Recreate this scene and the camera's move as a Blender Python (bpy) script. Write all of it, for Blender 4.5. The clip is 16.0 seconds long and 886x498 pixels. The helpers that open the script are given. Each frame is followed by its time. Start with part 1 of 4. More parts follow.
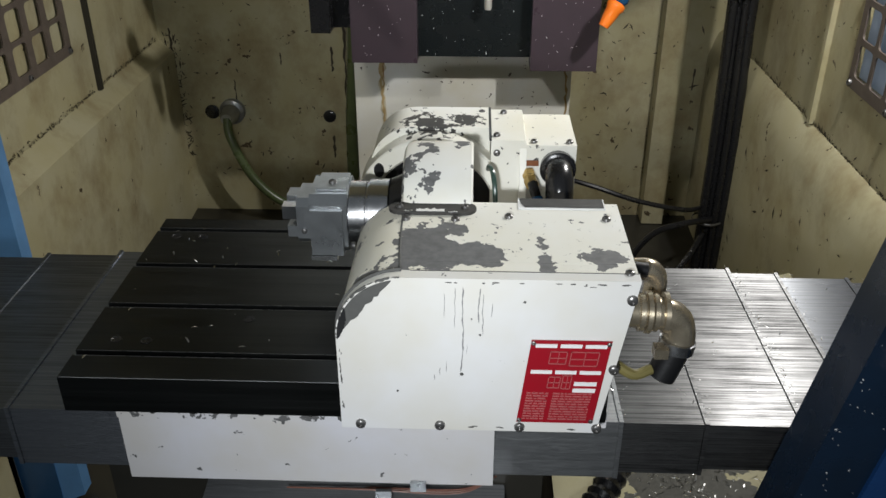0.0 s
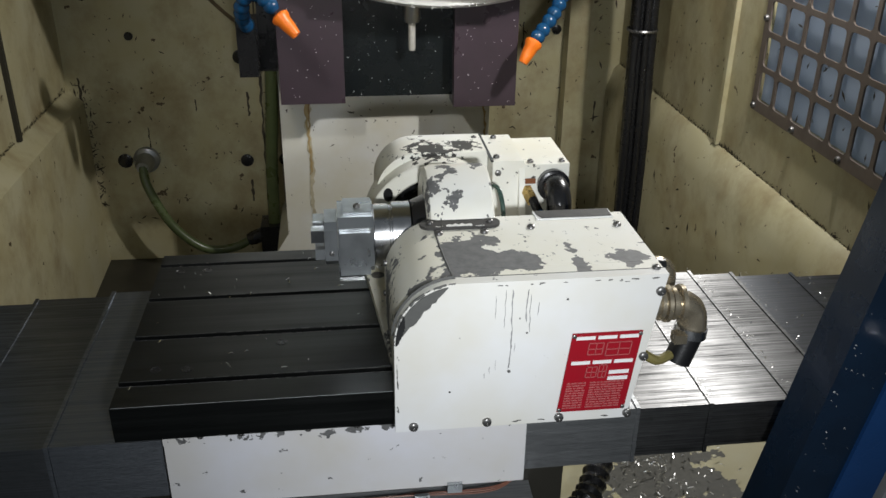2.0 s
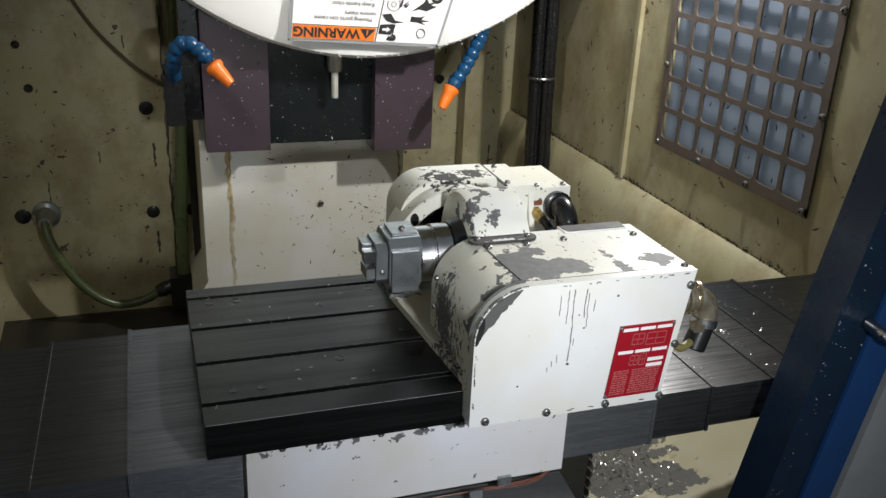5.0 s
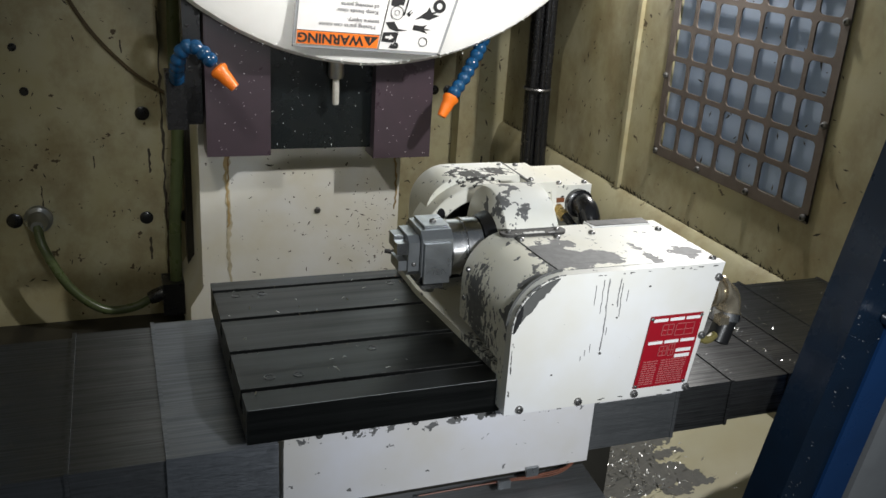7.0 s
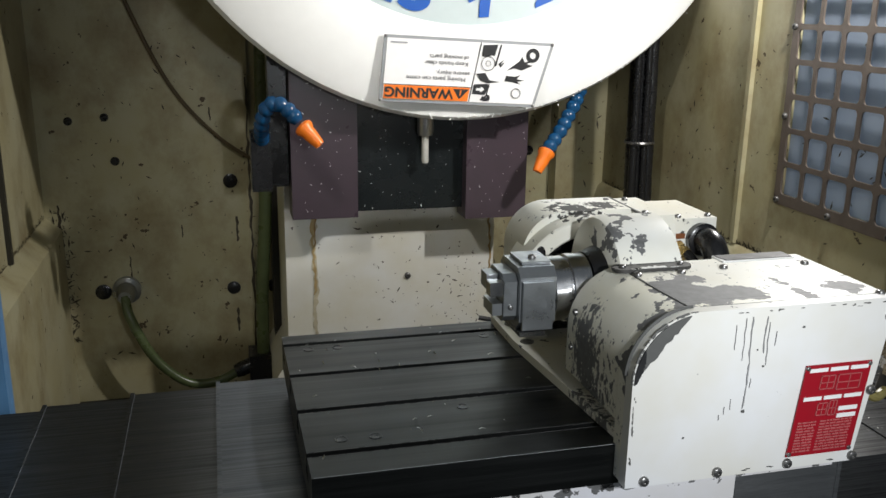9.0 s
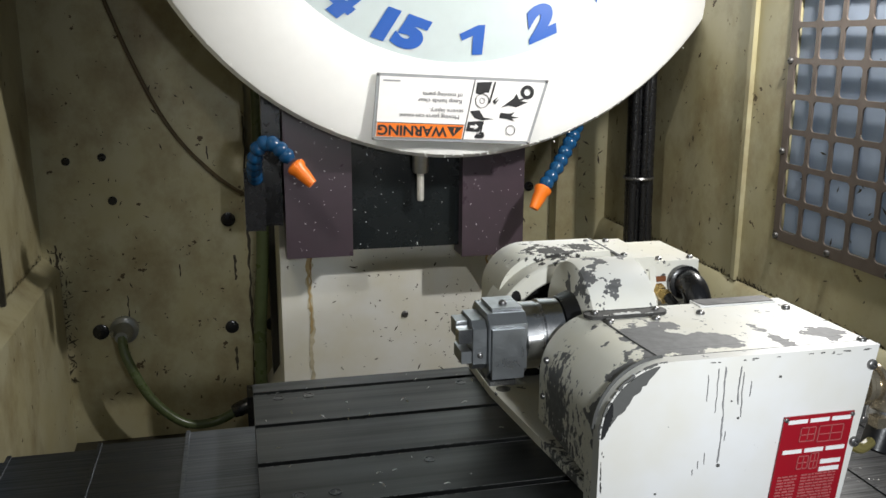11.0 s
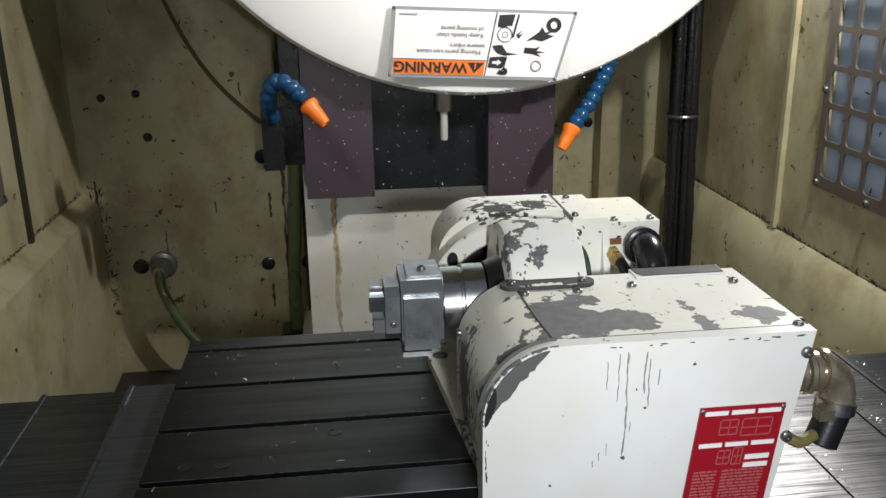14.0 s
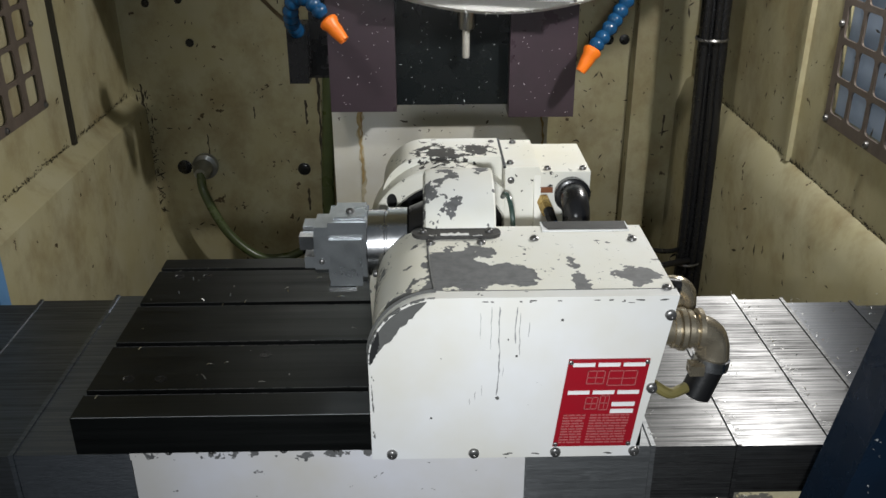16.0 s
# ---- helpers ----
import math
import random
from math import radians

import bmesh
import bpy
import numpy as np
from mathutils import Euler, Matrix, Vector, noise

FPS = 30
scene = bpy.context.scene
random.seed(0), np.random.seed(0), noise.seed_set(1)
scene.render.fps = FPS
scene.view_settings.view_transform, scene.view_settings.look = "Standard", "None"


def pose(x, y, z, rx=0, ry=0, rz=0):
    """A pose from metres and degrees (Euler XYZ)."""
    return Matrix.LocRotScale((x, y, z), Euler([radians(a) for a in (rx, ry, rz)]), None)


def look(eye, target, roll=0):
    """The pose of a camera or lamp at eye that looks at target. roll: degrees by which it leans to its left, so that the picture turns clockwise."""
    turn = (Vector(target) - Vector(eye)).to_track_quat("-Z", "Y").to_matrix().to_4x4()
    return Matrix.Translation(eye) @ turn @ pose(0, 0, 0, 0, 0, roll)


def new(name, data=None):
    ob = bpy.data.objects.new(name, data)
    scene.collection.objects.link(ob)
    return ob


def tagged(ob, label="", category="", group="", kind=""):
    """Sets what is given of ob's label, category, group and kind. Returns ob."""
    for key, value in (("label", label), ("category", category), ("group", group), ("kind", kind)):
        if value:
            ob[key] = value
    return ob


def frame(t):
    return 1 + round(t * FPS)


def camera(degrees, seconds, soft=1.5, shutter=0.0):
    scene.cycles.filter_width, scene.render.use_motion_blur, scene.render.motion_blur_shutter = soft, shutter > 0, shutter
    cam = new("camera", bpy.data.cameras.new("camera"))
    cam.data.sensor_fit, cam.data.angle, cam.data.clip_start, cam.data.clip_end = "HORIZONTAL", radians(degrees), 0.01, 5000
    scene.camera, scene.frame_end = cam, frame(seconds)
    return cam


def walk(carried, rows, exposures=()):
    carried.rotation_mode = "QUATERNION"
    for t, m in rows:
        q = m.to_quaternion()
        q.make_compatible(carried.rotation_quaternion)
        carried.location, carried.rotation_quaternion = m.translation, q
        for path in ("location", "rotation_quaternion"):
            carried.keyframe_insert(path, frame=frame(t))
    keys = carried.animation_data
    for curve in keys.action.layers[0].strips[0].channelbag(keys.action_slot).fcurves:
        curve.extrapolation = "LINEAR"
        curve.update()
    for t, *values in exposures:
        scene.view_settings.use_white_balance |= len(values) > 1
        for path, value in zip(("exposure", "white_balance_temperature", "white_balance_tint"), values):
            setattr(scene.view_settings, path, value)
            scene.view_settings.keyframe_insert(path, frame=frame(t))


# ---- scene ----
cam = camera(53.65, 16.0)
ROWS = [
    (0.0, 0.0115, 0.0876, 1.4615, 61.15, 0.07, 2.10),
    (0.5, -0.0262, 0.0707, 1.4651, 62.19, -0.94, -0.46),
    (1.0, -0.0649, 0.0497, 1.4642, 62.81, -0.83, -2.41),
    (1.5, -0.1136, 0.0285, 1.4641, 63.61, -0.84, -4.72),
    (2.0, -0.1693, 0.0125, 1.4648, 64.07, -0.63, -7.09),
    (2.5, -0.2213, 0.0139, 1.4560, 64.15, -1.43, -10.85),
    (3.0, -0.2525, -0.0080, 1.4596, 64.02, -2.36, -12.32),
    (3.5, -0.3097, -0.0124, 1.4534, 64.46, -1.66, -14.06),
    (4.0, -0.3686, -0.0277, 1.4615, 65.04, -1.13, -15.92),
    (4.5, -0.4138, -0.0449, 1.4624, 66.81, -1.69, -17.27),
    (7.0, -0.5366, -0.0465, 1.4264, 69.29, -3.61, -19.95),
    (7.5, -0.5307, -0.0358, 1.4273, 69.54, -2.78, -18.90),
    (8.0, -0.5217, -0.0006, 1.4089, 70.22, -2.53, -17.72),
    (8.5, -0.5011, 0.0565, 1.3540, 72.61, -1.69, -15.63),
    (9.0, -0.4890, 0.0852, 1.3221, 74.51, -0.84, -14.31),
    (9.5, -0.4848, 0.0950, 1.3239, 76.34, -0.74, -14.29),
    (12.0, -0.3640, 0.1062, 1.3383, 76.64, 0.10, -11.48),
    (12.5, -0.3293, 0.1119, 1.3452, 75.45, -0.01, -10.12),
    (13.0, -0.2975, 0.1166, 1.3479, 74.32, -0.01, -8.89),
    (13.5, -0.2606, 0.1298, 1.3441, 73.27, 0.51, -8.09),
    (14.0, -0.2273, 0.1425, 1.3454, 71.98, 0.71, -7.06),
    (14.5, -0.1922, 0.1542, 1.3494, 68.66, 0.48, -5.60),
    (15.0, -0.1461, 0.1754, 1.3515, 66.07, 1.28, -3.72),
    (15.5, -0.1196, 0.1740, 1.3552, 65.53, 1.74, -3.36),
    (16.0, -0.0614, 0.0815, 1.4212, 65.15, 0.19, -1.19),
]
EXPOSURES = [(0.0, -0.06), (2.0, -0.04), (4.5, 0.08), (7.0, 0.03), (8.5, -0.04), (9.5, 0.05), (12.5, 0.0), (14.0, -0.03), (15.0, -0.08), (16.0, -0.08)]
walk(cam, [(t, pose(x, y, z, rx, ry, rz)) for t, x, y, z, rx, ry, rz in ROWS], EXPOSURES)

# ---- world and lamps ----
world = bpy.data.worlds.new("workshop_light")
scene.world = world
world.use_nodes = True
world.node_tree.nodes["Background"].inputs[0].default_value = (0.80, 0.91, 1.0, 1)
world.node_tree.nodes["Background"].inputs[1].default_value = 0.125

def area_lamp(name, eye, aim, width, height, watts, colour, spread=180):
    la = bpy.data.lights.new(name, "AREA")
    la.shape, la.size, la.size_y, la.energy, la.spread = "RECTANGLE", width, height, watts, radians(spread)
    la.color = colour
    new(name, la).matrix_world = look(eye, aim)


area_lamp("work_lamp", (-0.08, -0.10, 1.39), (0.04, 1.2, 0.90), 0.07, 0.05, 2.0, (0.93, 0.97, 1.0), 75)
area_lamp("enclosure_lamp_right", (0.70, 1.55, 1.66), (-0.80, 1.95, 0.60), 0.04, 0.07, 17.0, (1.0, 0.985, 0.96))
area_lamp("enclosure_lamp_left", (-0.60, 1.35, 1.85), (0.42, 2.80, 0.70), 0.04, 0.07, 1.2, (1.0, 0.97, 0.91), 75)


# ---- materials ----
class Mat:
    """A small builder of node materials."""

    def __init__(self, name):
        self.m = bpy.data.materials.new(name)
        self.m.use_nodes = True
        self.t = self.m.node_tree
        self.b = self.t.nodes["Principled BSDF"]

    def put(self, socket, value):
        s = self.b.inputs[socket]
        if isinstance(value, bpy.types.NodeSocket):
            self.t.links.new(value, s)
        else:
            s.default_value = value
        return self

    def node(self, kind, **inputs):
        n = self.t.nodes.new(kind)
        for k, v in inputs.items():
            k = k.replace("_", " ")
            if isinstance(v, bpy.types.NodeSocket):
                self.t.links.new(v, n.inputs[k])
            else:
                n.inputs[k].default_value = v
        return n

    def coords(self, scale=(1, 1, 1)):
        c = self.t.nodes.new("ShaderNodeTexCoord")
        mp = self.t.nodes.new("ShaderNodeMapping")
        self.t.links.new(c.outputs["Object"], mp.inputs["Vector"])
        mp.inputs["Scale"].default_value = scale
        return mp.outputs["Vector"]

    def noise(self, scale, detail=4.0, rough=0.55, stretch=(1, 1, 1)):
        n = self.node("ShaderNodeTexNoise", Vector=self.coords(stretch), Scale=scale, Detail=detail, Roughness=rough)
        return n.outputs["Fac"]

    def ramp(self, fac, lo, hi, a=0.0, b=1.0):
        n = self.t.nodes.new("ShaderNodeMapRange")
        for k, v in (("Value", fac), ("From Min", lo), ("From Max", hi), ("To Min", a), ("To Max", b)):
            if isinstance(v, bpy.types.NodeSocket):
                self.t.links.new(v, n.inputs[k])
            else:
                n.inputs[k].default_value = v
        return n.outputs["Result"]

    def math(self, op, a, b=0.0):
        n = self.t.nodes.new("ShaderNodeMath")
        n.operation = op
        for i, v in enumerate((a, b)):
            if isinstance(v, bpy.types.NodeSocket):
                self.t.links.new(v, n.inputs[i])
            else:
                n.inputs[i].default_value = v
        return n.outputs[0]

    def mix(self, fac, a, b):
        n = self.t.nodes.new("ShaderNodeMix")
        n.data_type = "RGBA"
        for k, v in ((0, fac), (6, a), (7, b)):
            if isinstance(v, bpy.types.NodeSocket):
                self.t.links.new(v, n.inputs[k])
            else:
                n.inputs[k].default_value = v if isinstance(v, float) else (*v, 1.0)
        return n.outputs[2]

    def bump(self, height, strength=0.2, distance=0.002):
        n = self.node("ShaderNodeBump", Strength=strength, Distance=distance, Height=height)
        self.put("Normal", n.outputs["Normal"])
        return self

    def spot(self, centre, radii):
        """1 at the centre of an ellipsoid, 0 at its edge, negative outside."""
        c = self.t.nodes.new("ShaderNodeTexCoord")
        mp = self.t.nodes.new("ShaderNodeMapping")
        mp.vector_type = "TEXTURE"
        self.t.links.new(c.outputs["Object"], mp.inputs["Vector"])
        mp.inputs["Location"].default_value = centre
        mp.inputs["Scale"].default_value = radii
        ln = self.t.nodes.new("ShaderNodeVectorMath")
        ln.operation = "LENGTH"
        self.t.links.new(mp.outputs["Vector"], ln.inputs[0])
        return self.math("SUBTRACT", 1.0, ln.outputs["Value"])


def plain(name, colour, rough=0.5, metal=0.0, vary=0.25, scale=40.0, bump=0.08):
    """A surface with a fine and a broad variation of its colour and gloss."""
    m = Mat(name)
    n = m.math("ADD", m.math("MULTIPLY", m.noise(scale), 0.5), m.math("MULTIPLY", m.noise(scale / 9), 0.5))
    f = m.ramp(n, 0.35, 0.65)
    dark = tuple(c * (1 - vary) for c in colour)
    m.put("Base Color", m.mix(f, dark, colour)).put("Metallic", metal)
    m.put("Roughness", m.ramp(n, 0.3, 0.7, min(1.0, rough + 0.12), max(0.05, rough - 0.1)))
    m.bump(m.noise(scale * 6), bump)
    return m.m


def paint(name, colour, spots=(), fine=(), primer=(0.10, 0.10, 0.10), grain=38.0, level=0.62, rough=0.38, yellow=0.0, streak=0.0):
    """Gloss paint, chipped down to grey primer in ragged flakes: few anywhere, many in the spots (centre, radii, gain)."""
    m = Mat(name)
    broad = m.noise(6.0, 5)
    base = m.mix(m.ramp(broad, 0.35, 0.7), colour, tuple(c * k for c, k in zip(colour, (0.90, 0.86, 0.74))))
    if yellow:
        base = m.mix(m.math("MULTIPLY", m.ramp(m.noise(5.0, 7, 0.68, (1, 1, 0.8)), 0.46, 0.76), yellow), base, (0.17, 0.115, 0.045))
    flakes = m.math("ADD", m.math("MULTIPLY", m.noise(grain, 4, 0.52), 0.9), m.math("MULTIPLY", m.noise(grain * 4, 3, 0.6), 0.1))
    total = flakes
    for centre, radii, gain in spots:
        total = m.math("ADD", total, m.math("MULTIPLY", m.math("MAXIMUM", m.spot(centre, radii), 0.0), gain))
    if fine:
        n2 = m.noise(grain * 3.0, 5, 0.65, (1, 1, 0.55))
        for centre, radii, gain in fine:
            n2 = m.math("ADD", n2, m.math("MULTIPLY", m.math("MAXIMUM", m.spot(centre, radii), 0.0), gain))
        total = m.math("MAXIMUM", total, n2)
    chip = m.ramp(total, level, level + 0.012)
    tone = m.mix(m.ramp(m.noise(120.0), 0.3, 0.7), primer, tuple(c * 1.5 for c in primer))
    if streak:
        run = m.ramp(m.noise(60.0, 3, 0.5, (1, 1, 0.05)), 0.62, 0.7)
        base = m.mix(m.math("MULTIPLY", run, streak), base, (0.18, 0.17, 0.15))
    m.put("Base Color", m.mix(chip, base, tone))
    m.put("Roughness", m.ramp(chip, 0, 1, rough, 0.6))
    m.bump(m.math("SUBTRACT", m.math("MULTIPLY", m.noise(180.0), 0.15), chip), 0.35, 0.0008)
    return m.m


def brushed(name, colour, rough, along=0, fine=260.0, dark=0.45, spread=0.0, relief=0.25):
    """Metal sheet scoured in one direction (0: lines along x)."""
    m = Mat(name)
    st = [1.0, 1.0, 1.0]
    st[along] = 0.02
    lines = m.noise(fine, 4, 0.7, tuple(st))
    stain = m.noise(7.0, 5)
    k = m.math("ADD", m.math("MULTIPLY", lines, 0.65), m.math("MULTIPLY", stain, 0.35))
    m.put("Base Color", m.mix(m.ramp(k, 0.38, 0.62), tuple(c * dark for c in colour), colour)).put("Metallic", 1.0)
    m.put("Roughness", m.ramp(k, 0.35, 0.65, rough + 0.16, rough - 0.06))
    m.bump(lines, relief, 0.0006)
    if spread:
        t = m.node("ShaderNodeCombineXYZ", X=0.0, Y=1.0, Z=0.0)
        m.put("Anisotropic", spread).put("Tangent", t.outputs[0])
    return m.m


CREAM = (0.78, 0.775, 0.73)
M_HOUSING = paint("chipped_cream_paint", CREAM, (
    ((-0.030, 0.840, 1.045), (0.060, 0.085, 0.04), 0.50),
    ((0.026, 0.830, 1.045), (0.036, 0.034, 0.03), 0.42),
    ((0.083, 0.815, 1.045), (0.013, 0.065, 0.03), 0.36),
    ((0.142, 0.828, 1.045), (0.034, 0.028, 0.03), 0.45),
    ((-0.095, 0.806, 1.015), (0.03, 0.03, 0.05), 0.26),
    ((-0.108, 0.802, 0.990), (0.022, 0.016, 0.034), 0.34),
    ((-0.080, 0.802, 1.034), (0.026, 0.016, 0.018), 0.34)), (((-0.118, 0.905, 0.965), (0.03, 0.045, 0.10), 0.36), ((-0.118, 0.850, 0.930), (0.03, 0.06, 0.10), 0.20)), grain=48.0, level=0.66)
# cream cooled towards blue: the weak light on front faces is in the colour
M_COOLFACE = paint("shade_cooled_scuffed_cream", (0.73, 0.735, 0.75), (), grain=75.0, level=0.715, rough=0.33)
M_REAR = paint("flaking_cream_paint", CREAM, (
    ((-0.050, 1.100, 1.078), (0.06, 0.06, 0.03), 0.34), ((0.000, 1.120, 1.078), (0.03, 0.03, 0.03), 0.32)), primer=(0.03, 0.028, 0.025), grain=95.0, level=0.66)
M_DRUM = paint("worn_drum_paint", CREAM, (((-0.045, 0.985, 1.060), (0.045, 0.06, 0.05), 0.29), ((0.000, 1.02, 1.085), (0.02, 0.03, 0.03), 0.28)), grain=44.0, level=0.66)
# white tinted lavender for the shade on the apron's front, plus chips
M_APRON = paint("shade_cooled_apron_paint", (0.70, 0.70, 0.75), (((-0.17, 0.835, 0.838), (0.5, 0.05, 0.014), 0.21),), grain=55.0, level=0.68)
M_COLUMN = paint("column_paint", (0.66, 0.66, 0.63), (((0.02, 2.48, 0.62), (0.35, 0.1, 0.35), 0.05),), primer=(0.06, 0.05, 0.04), grain=42.0, level=0.70, rough=0.42)
M_WALL = paint("yellowed_enclosure_paint", (0.42, 0.39, 0.255), (), primer=(0.06, 0.042, 0.02), grain=26.0, level=0.68, rough=0.42, yellow=0.88)
M_TURRET = plain("white_turret_cover", (0.88, 0.88, 0.86), 0.35, vary=0.05, scale=20)
M_DIAL = plain("pale_dial", (0.50, 0.57, 0.57), 0.4, vary=0.08, scale=20)
M_BLUE = plain("blue_door_paint", (0.045, 0.16, 0.38), 0.35, vary=0.25, scale=14)
# darker copy of the door blue: the right door's shade is in the colour
M_SHADEBLUE = plain("shaded_blue_paint", (0.012, 0.052, 0.165), 0.30, vary=0.3, scale=14)
# base lightened to make up for the turret's shadow on the holder
M_HOLDER = plain("lightened_tool_holder", (0.52, 0.52, 0.53), 0.34, 0.9, 0.3, 40)
M_PRIMER = plain("grey_primer", (0.105, 0.105, 0.10), 0.5, 0, 0.3, 70)
M_EDGE = plain("worn_blue_edge", (0.10, 0.24, 0.45), 0.35, vary=0.35, scale=16)
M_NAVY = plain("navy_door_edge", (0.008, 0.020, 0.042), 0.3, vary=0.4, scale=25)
M_TABLE = brushed("oiled_steel_table", (0.058, 0.061, 0.060), 0.33, 0, 90.0, 0.85, 0.0, 0.07)
M_COVER = brushed("brushed_steel_cover", (0.25, 0.25, 0.25), 0.40, 0, 380.0, 0.16, 0.8, 0.10)
M_DARKCOVER = brushed("dark_steel_cover", (0.25, 0.26, 0.275), 0.36, 0, 300.0, 0.50, 0.9, 0.08)
M_SHELL = brushed("grey_shell", (0.40, 0.41, 0.42), 0.43, 0, 200.0, 0.6, 0.6, 0.05)
# lighter bluish steel: the sheen on the first left shell is in the colour
M_SHEENSHELL = brushed("sheen_tinted_steel_shell", (0.32, 0.34, 0.375), 0.42, 0, 240.0, 0.6, 0.8, 0.06)
M_BODYTEXT = plain("grey_print", (0.24, 0.24, 0.25), 0.45, 0, 0.1, 40, 0.0)
M_SCRATCH = plain("grey_scratch", (0.33, 0.33, 0.335), 0.5, 0, 0.4, 90)
M_STEEL = plain("turned_steel", (0.60, 0.60, 0.61), 0.2, 1.0, 0.12, 60, 0.02)
M_ALU = plain("machined_block", (0.42, 0.44, 0.455), 0.30, 0.9, 0.2, 60)
M_CHROME = plain("chrome", (0.75, 0.75, 0.76), 0.12, 1.0, 0.1, 20, 0.0)
M_FLANGE = plain("grey_black_flange", (0.040, 0.038, 0.035), 0.6, 0, 0.3, 50)
M_BRASS = plain("oily_brass", (0.58, 0.50, 0.37), 0.26, 0.8, 0.5, 75)
M_BOLT = plain("dark_steel_bolt", (0.24, 0.235, 0.23), 0.28, 0.8, 0.3, 90)
M_BLACK = plain("black_rubber", (0.012, 0.012, 0.013), 0.28, 0, 0.3, 60)
M_PURPLE = plain("plum_slide_cover", (0.056, 0.040, 0.050), 0.33, 0, 0.2, 18)
M_SLATE = plain("black_slide_cover", (0.010, 0.013, 0.014), 0.25, 0, 0.3, 18)
M_RED = plain("red_name_plate", (0.30, 0.007, 0.016), 0.35, 0, 0.1, 40)
M_WHITE = plain("white_print", (0.80, 0.79, 0.78), 0.4, 0, 0.06, 40, 0.0)
M_INK = plain("black_print", (0.015, 0.015, 0.016), 0.45, 0, 0.1, 40, 0.0)
M_PINK = plain("pale_red_print", (0.40, 0.11, 0.11), 0.45, 0, 0.1, 40, 0.0)
M_ORANGE = plain("orange_plastic", (0.90, 0.20, 0.015), 0.35, 0, 0.1, 40)
M_HOSEBLUE = plain("blue_plastic_hose", (0.008, 0.065, 0.165), 0.18, 0, 0.3, 60)
M_GREEN = plain("green_plastic_hose", (0.085, 0.11, 0.045), 0.3, 0, 0.3, 30)
M_PLATE = plain("brown_grey_grille", (0.15, 0.12, 0.10), 0.45, 0.2, 0.3, 30)
M_UMBER = plain("dark_brown_grey", (0.045, 0.042, 0.034), 0.35, 0.2, 0.5, 9)
M_GREY = plain("grey_panel", (0.30, 0.31, 0.32), 0.4, 0, 0.2, 20)
M_SWARF = plain("bright_swarf", (0.80, 0.80, 0.78), 0.25, 1.0, 0.2, 60, 0.0)
M_FLECK = plain("white_bright_fleck", (0.85, 0.85, 0.84), 0.35, 0.3, 0.1, 60, 0.0)
M_DIGIT = plain("blue_digit", (0.006, 0.085, 0.40), 0.4, 0, 0.05, 20, 0.0)
M_COPPER = plain("orange_wire", (0.22, 0.08, 0.045), 0.4, 0, 0.2, 40)
M_FLOOR = plain("workshop_concrete", (0.25, 0.25, 0.24), 0.6, 0, 0.3, 5)

pane = Mat("frosted_pane")
pane.put("Base Color", pane.mix(pane.ramp(pane.noise(3.0), 0.35, 0.65), (0.58, 0.66, 0.78), (0.70, 0.77, 0.87))).put("Roughness", 0.5)
tr = pane.node("ShaderNodeBsdfTranslucent", Color=(0.74, 0.81, 0.90, 1))
mx = pane.t.nodes.new("ShaderNodeMixShader")
mx.inputs[0].default_value = 0.75
pane.t.links.new(pane.b.outputs[0], mx.inputs[1])
pane.t.links.new(tr.outputs[0], mx.inputs[2])
pane.t.links.new(mx.outputs[0], pane.t.nodes["Material Output"].inputs[0])
M_PANE = pane.m


# ---- builders ----
def thing(name, base, label, category, group="", kind=""):
    ob = new(name)
    ob.location = base
    bpy.context.view_layer.update()
    return tagged(ob, label, category, group, kind)


def finish(bm, bevel=0.0, seg=2, smooth=True):
    if bevel:
        es = [e for e in bm.edges if len(e.link_faces) == 2 and e.calc_face_angle(0) > 0.6]
        bmesh.ops.bevel(bm, geom=es, offset=bevel, segments=seg, affect="EDGES", clamp_overlap=True)
    bmesh.ops.recalc_face_normals(bm, faces=bm.faces)
    if smooth:
        for f in bm.faces:
            f.smooth = True
        for e in bm.edges:
            if len(e.link_faces) == 2 and e.calc_face_angle(0) > 0.6:
                e.smooth = False
    return bm


def link(name, bm, material, bevel=0.0, smooth=True):
    finish(bm, bevel, 2, smooth)
    me = bpy.data.meshes.new(name)
    bm.to_mesh(me)
    bm.free()
    me.materials.append(material)
    return new(name, me)


def part(name, bm, material, parent, label="", bevel=0.0, smooth=True):
    ob = link(name, bm, material, bevel, smooth)
    adopt(ob, parent)
    return tagged(ob, label)


def adopt(ob, parent):
    ob.parent = parent
    ob.matrix_parent_inverse = Matrix.Identity(4) if parent.parent else Matrix.Translation(parent.location).inverted()
    return ob


def share(name, mesh, at, parent, label=""):
    """One more object on a mesh that is already there, placed by a pose."""
    ob = new(name, mesh)
    ob.location, ob.rotation_euler = at.translation, at.to_euler()
    adopt(ob, parent)
    return tagged(ob, label)


def box(x0, x1, y0, y1, z0, z1, bm=None):
    bm = bm or bmesh.new()
    v = [bm.verts.new((x, y, z)) for x in (x0, x1) for y in (y0, y1) for z in (z0, z1)]
    for q in ((0, 1, 3, 2), (4, 6, 7, 5), (0, 4, 5, 1), (2, 3, 7, 6), (0, 2, 6, 4), (1, 5, 7, 3)):
        bm.faces.new([v[i] for i in q])
    return bm


